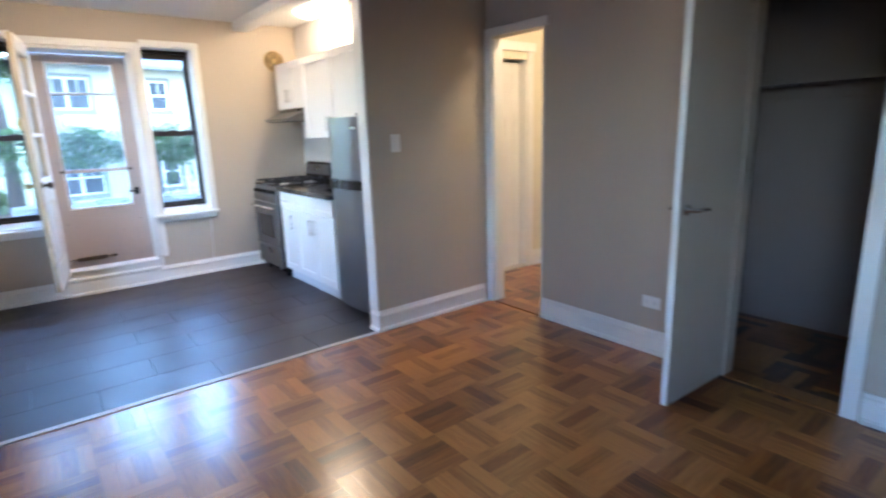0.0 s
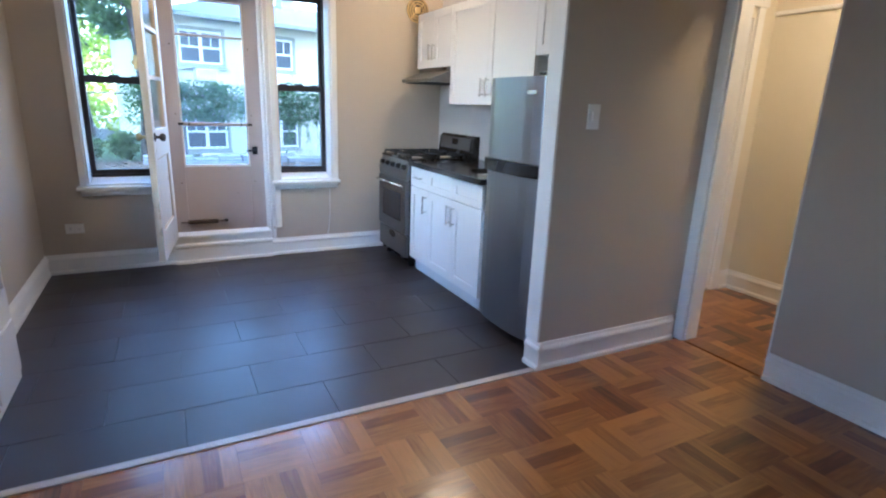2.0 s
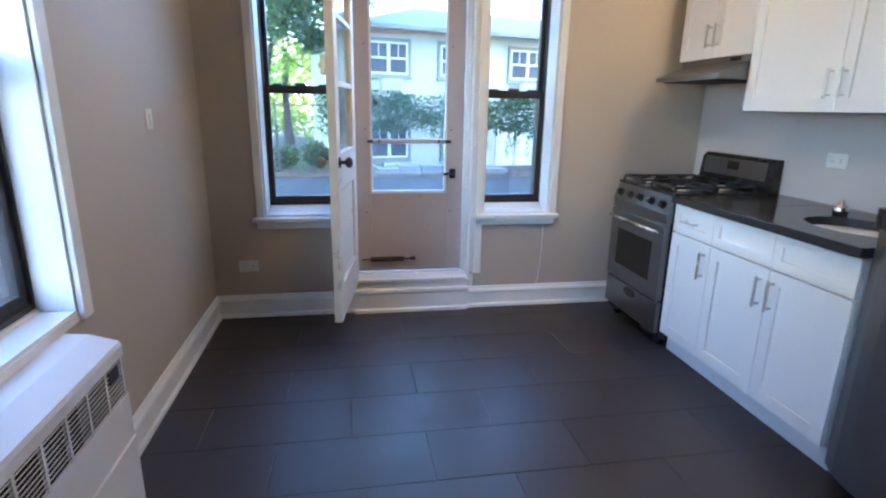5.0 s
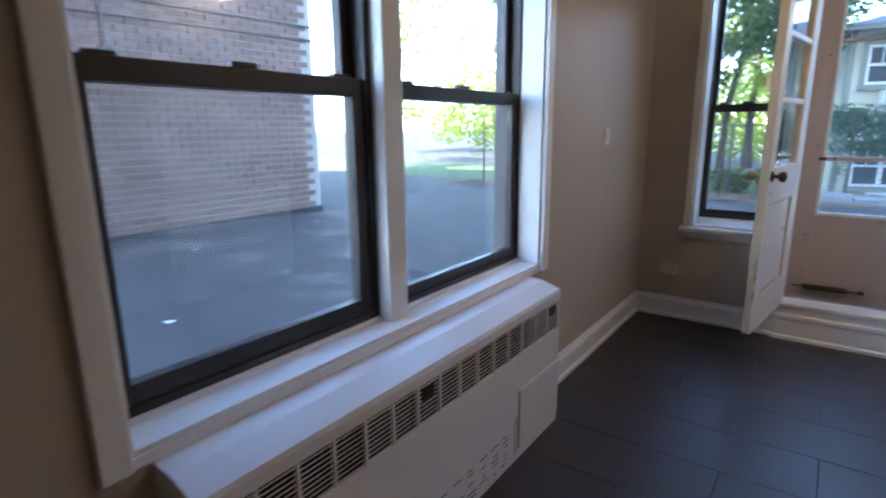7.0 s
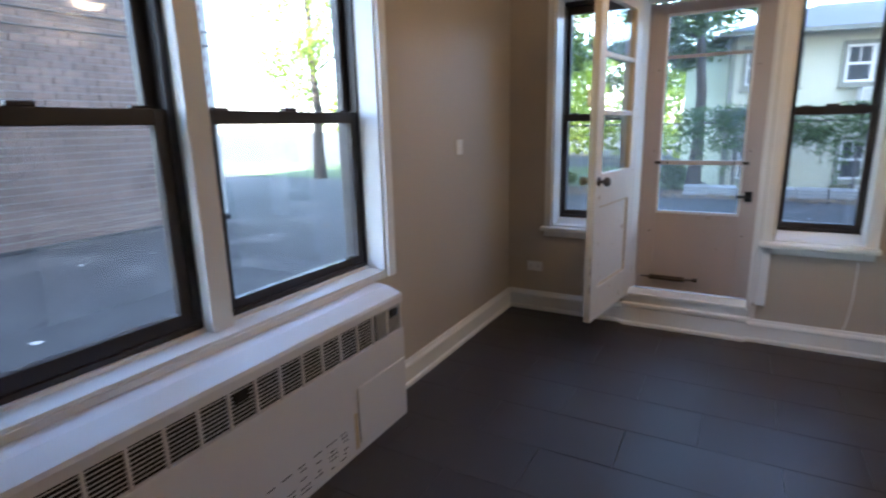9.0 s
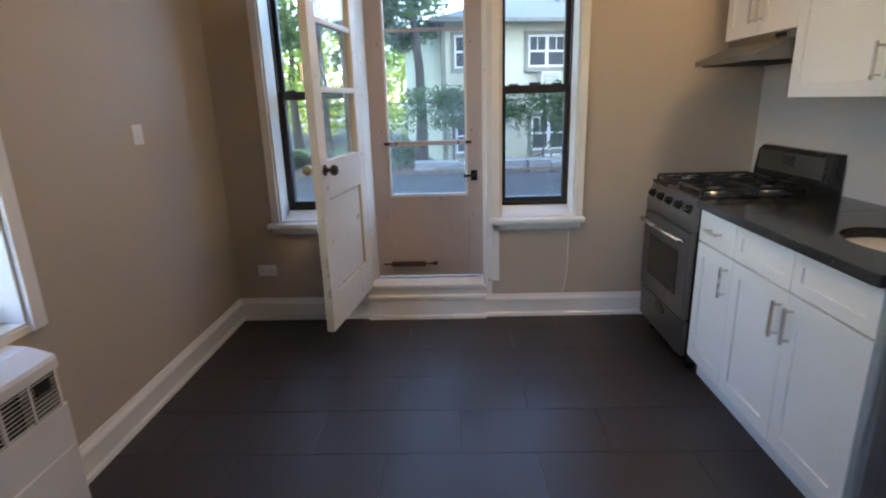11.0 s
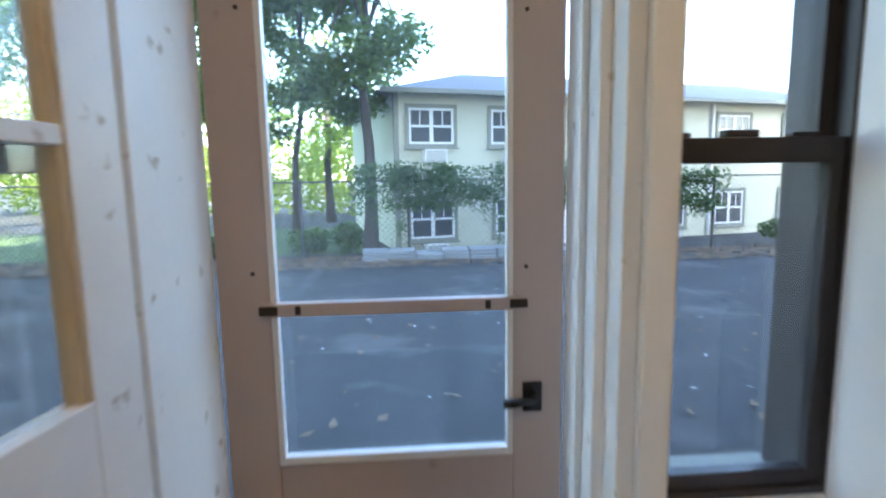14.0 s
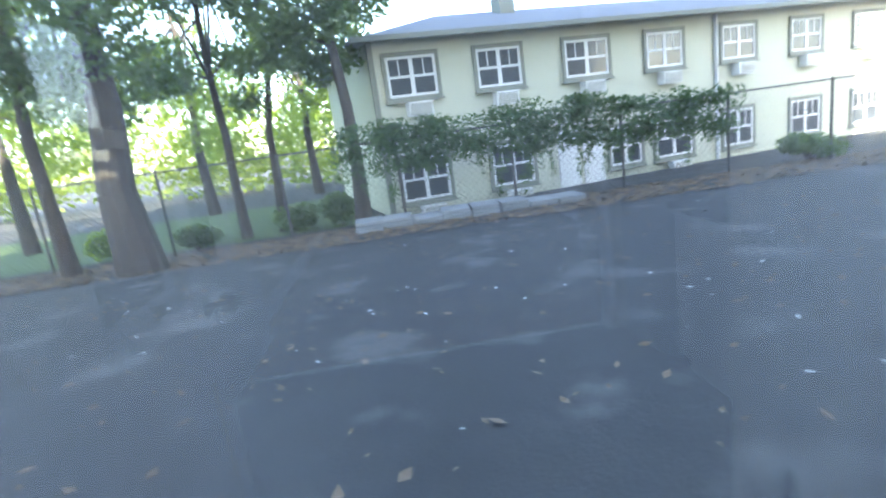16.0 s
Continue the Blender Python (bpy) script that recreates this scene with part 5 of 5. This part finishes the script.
for floor_no, (row, za, zb) in enumerate(((upper, 3.17, 4.08), (lower, 0.72, 1.74))):
    for i, (xa, xb) in enumerate(row):
        bm = bmesh.new()
        for p0, p1, q0, q1 in ((xa - 0.09, xa, za - 0.08, zb + 0.1), (xb, xb + 0.09, za - 0.08, zb + 0.1), (xa, xb, zb, zb + 0.1), (xa - 0.0, xb, za - 0.08, za)):
            box(bm, p0, p1, -0.06, 0.03, q0, q1)
        wdw = hp("window", bm, SHUT)
        bm = bmesh.new()
        mid = (xa + xb) / 2
        for p0, p1, q0, q1 in ((xa, xa + 0.06, za, zb), (xb - 0.06, xb, za, zb), (mid - 0.05, mid + 0.05, za, zb), (xa + 0.06, mid - 0.05, zb - 0.06, zb), (mid + 0.05, xb - 0.06, zb - 0.06, zb),
                               (xa + 0.06, mid - 0.05, za, za + 0.06), (mid + 0.05, xb - 0.06, za, za + 0.06),
                               (xa + 0.06, mid - 0.05, (za + zb) / 2 - 0.03, (za + zb) / 2 + 0.03), (mid + 0.05, xb - 0.06, (za + zb) / 2 - 0.03, (za + zb) / 2 + 0.03)):
            box(bm, p0, p1, -0.04, 0.0, q0, q1)
        for c in (xa * 0.75 + xb * 0.25, xa * 0.25 + xb * 0.75):
            box(bm, c - 0.012, c + 0.012, -0.035, -0.018, (za + zb) / 2 + 0.03, zb - 0.06)
        hp("frame", bm, FRAMEW, wdw)
        hp("pane", B(xa + 0.05, mid - 0.02, -0.022, -0.016, za + 0.04, zb - 0.04), ROOMDARK, wdw)
        hp("pane", B(mid + 0.02, xb - 0.05, -0.022, -0.016, za + 0.04, zb - 0.04), ROOMDARK, wdw)
        hp("sill", B(xa - 0.12, xb + 0.12, -0.12, 0.0, za - 0.13, za - 0.08, 0.005), SHUT, wdw)
        if floor_no == 0 or i in (0, 1, 3, 5):
            c = mid + 0.05
            ac = hp("air_conditioner", B(c - 0.3, c + 0.3, -0.28, 0.02, za - 0.46, za - 0.14, 0.01), FRAMEW, label="white sleeve air conditioner")
            bm = bmesh.new()
            for k in range(6):
                box(bm, c - 0.26, c + 0.26, -0.292, -0.279, za - 0.43 + k * 0.045, za - 0.41 + k * 0.045)
            hp("louvre", bm, SHUT, ac)
for xa in (5.0, 5.75):
    d = hp("door", B(xa, xa + 0.62, -0.05, 0.0, 0.3, 1.85, 0.01), FRAMEW, label="white panelled door")
    hp("door_panel", B(xa + 0.1, xa + 0.52, -0.06, -0.045, 0.45, 1.65, 0.01), FRAMEW, d)

# brick building across the side yard
BX, BY0, BY1 = -5.9, 3.2, 8.8
brick_house = thing("brick_building", (BX - 3, 0, 0), "grey-brown brick building wall across the side yard", "building")
part("wall", B(BX - 6, BX - 0.012, BY0, BY1 - 0.012, -0.2, 9.0), MORTAR, brick_house)
part("plinth", B(BX - 0.3, BX + 0.03, BY0, BY1, -0.2, 0.09, 0.01), ASPHALT, brick_house, "dark tarred footing")
part("parapet", B(BX - 6, BX + 0.05, BY0, BY1 + 0.05, 9.0, 9.15, 0.01), PAVER, brick_house)
part("conduit", rod(bmesh.new(), (BX + 0.03, 5.7, 2.3), (BX + 0.03, 5.7, 8.8), 0.02, n=6), WIRE, brick_house, "thin grey conduit")
part("conduit_box", B(BX, BX + 0.1, 5.63, 5.77, 2.18, 2.3, 0.01), WIRE, brick_house)
for zz in (2.62, 2.82):
    part("cable", rod(bmesh.new(), (BX + 0.02, 3.3, zz), (BX + 0.02, BY1, zz + 0.1), 0.012, n=6), WIRE, brick_house, "sagging cable")
BH, BL = 0.092, 0.26
brick_mesh = mesh_of("brick", B(0, 0.014, -BL / 2 + 0.006, BL / 2 - 0.006, 0.006, BH - 0.006), BRICK)
verts, faces, count = [], [], 0
for row in range(96):
    z = 0.09 + row * BH
    y = 3.35 + (row % 2) * BL / 2
    while y < BY1 - BL / 2:
        if 4.6 < y < 8.5 and 0 <= row < 19:
            o = new("brick", brick_mesh)
            o.parent = brick_house
            o.matrix_parent_inverse = brick_house.matrix_basis.inverted()
            o.location = (BX - 0.012 + rng.uniform(-0.002, 0.002), y, z)
        else:
            k = len(verts)
            x0, x1 = BX - 0.012, BX + 0.002 + rng.uniform(-0.002, 0.002)
            ya, yb, za, zb = y - BL / 2 + 0.006, y + BL / 2 - 0.006, z + 0.006, z + BH - 0.006
            verts.extend(((x0, ya, za), (x0, yb, za), (x0, yb, zb), (x0, ya, zb), (x1, ya, za), (x1, yb, za), (x1, yb, zb), (x1, ya, zb)))
            faces.extend(((k + 4, k + 5, k + 6, k + 7), (k, k + 1, k + 5, k + 4), (k + 3, k + 7, k + 6, k + 2), (k, k + 4, k + 7, k + 3), (k + 1, k + 2, k + 6, k + 5)))
        y += BL
ob = tagged(new("bricks", leaf_mesh("bricks", verts, faces, BRICK)), kind="stuff")
ob.parent = brick_house
ob.matrix_parent_inverse = brick_house.matrix_basis.inverted()

# ---- floor pieces ----
SQ = 0.255
FINGERS = 4


def square_mesh(along_x, seed):
    r_ = random.Random(seed)
    bm = bmesh.new()
    w = SQ / FINGERS
    for k in range(FINGERS):
        a0, a1 = -SQ / 2 + k * w + 0.0002, -SQ / 2 + (k + 1) * w - 0.0002
        h = -0.0004 * r_.random()
        if along_x:
            box(bm, -SQ / 2 + 0.0003, SQ / 2 - 0.0003, a0, a1, -0.012, h)
        else:
            box(bm, a0, a1, -SQ / 2 + 0.0003, SQ / 2 - 0.0003, -0.012, h)
    return mesh_of("parquet_square", bm, PARQUET if along_x else PARQUET_Y)


floor_ob = bpy.data.objects["floor"]
meshes = {q: [square_mesh(q, 30 + k) for k in range(8)] for q in (True, False)}
rest = {True: bmesh.new(), False: bmesh.new()}


def parquet(x0, x1, y0, y1, near):
    j = 0
    y = y1 - SQ / 2
    while y - SQ / 2 > y0 - SQ:
        i = 0
        x = x0 + SQ / 2
        while x - SQ / 2 < x1 - 0.01:
            flip = (i + j) % 2 == 0
            m = rng.choice(meshes[flip])
            whole = x + SQ / 2 <= x1 + 0.09
            if whole and near(x, y):
                o = new("parquet_square", m)
                o.parent = floor_ob
                o.location = (x, y, 0)
            else:
                me = m.copy()
                me.transform(Matrix.Translation((x, y, 0)))
                rest[flip].from_mesh(me)
                bpy.data.meshes.remove(me)
            i += 1
            x += SQ
        j += 1
        y -= SQ


parquet(0.0, RIGHT, BACK, 3.915, lambda x, y: y > 0.4)
parquet(RIGHT + 0.11, 4.86, 2.62, 4.46, lambda x, y: False)
parquet(RIGHT + 0.11, 4.75, 1.25, 2.42, lambda x, y: False)
for flip, mat in ((True, PARQUET), (False, PARQUET_Y)):
    o = part("parquet_rest", rest[flip], mat, floor_ob)
    o["kind"] = "stuff"

TW, TD = 0.62, 0.315


def tile_mesh(w):
    bm = B(-w / 2 + 0.001, w / 2 - 0.001, -TD / 2 + 0.001, TD / 2 - 0.001, -0.012, 0.0)
    top_edges = [e_ for e_ in bm.edges if all(v.co.z > -0.001 for v in e_.verts)]
    bmesh.ops.bevel(bm, geom=top_edges, offset=0.0008, segments=1, affect="EDGES")
    return mesh_of("floor_tile", bm, TILE)


tiles = {}
y, row = 3.945 + TD / 2, 0
while y - TD / 2 < FAR:
    x = -(0.075 if row % 2 else 0.39)
    while x < KRIGHT:
        xa, xb = max(x, 0.0), min(x + TW, KRIGHT)
        w = round(xb - xa, 3)
        if w > 0.02:
            if w not in tiles:
                tiles[w] = tile_mesh(w)
            o = new("floor_tile", tiles[w])
            o.parent = floor_ob
            o.location = ((xa + xb) / 2, y, 0)
        x += TW
    y += TD
    row += 1
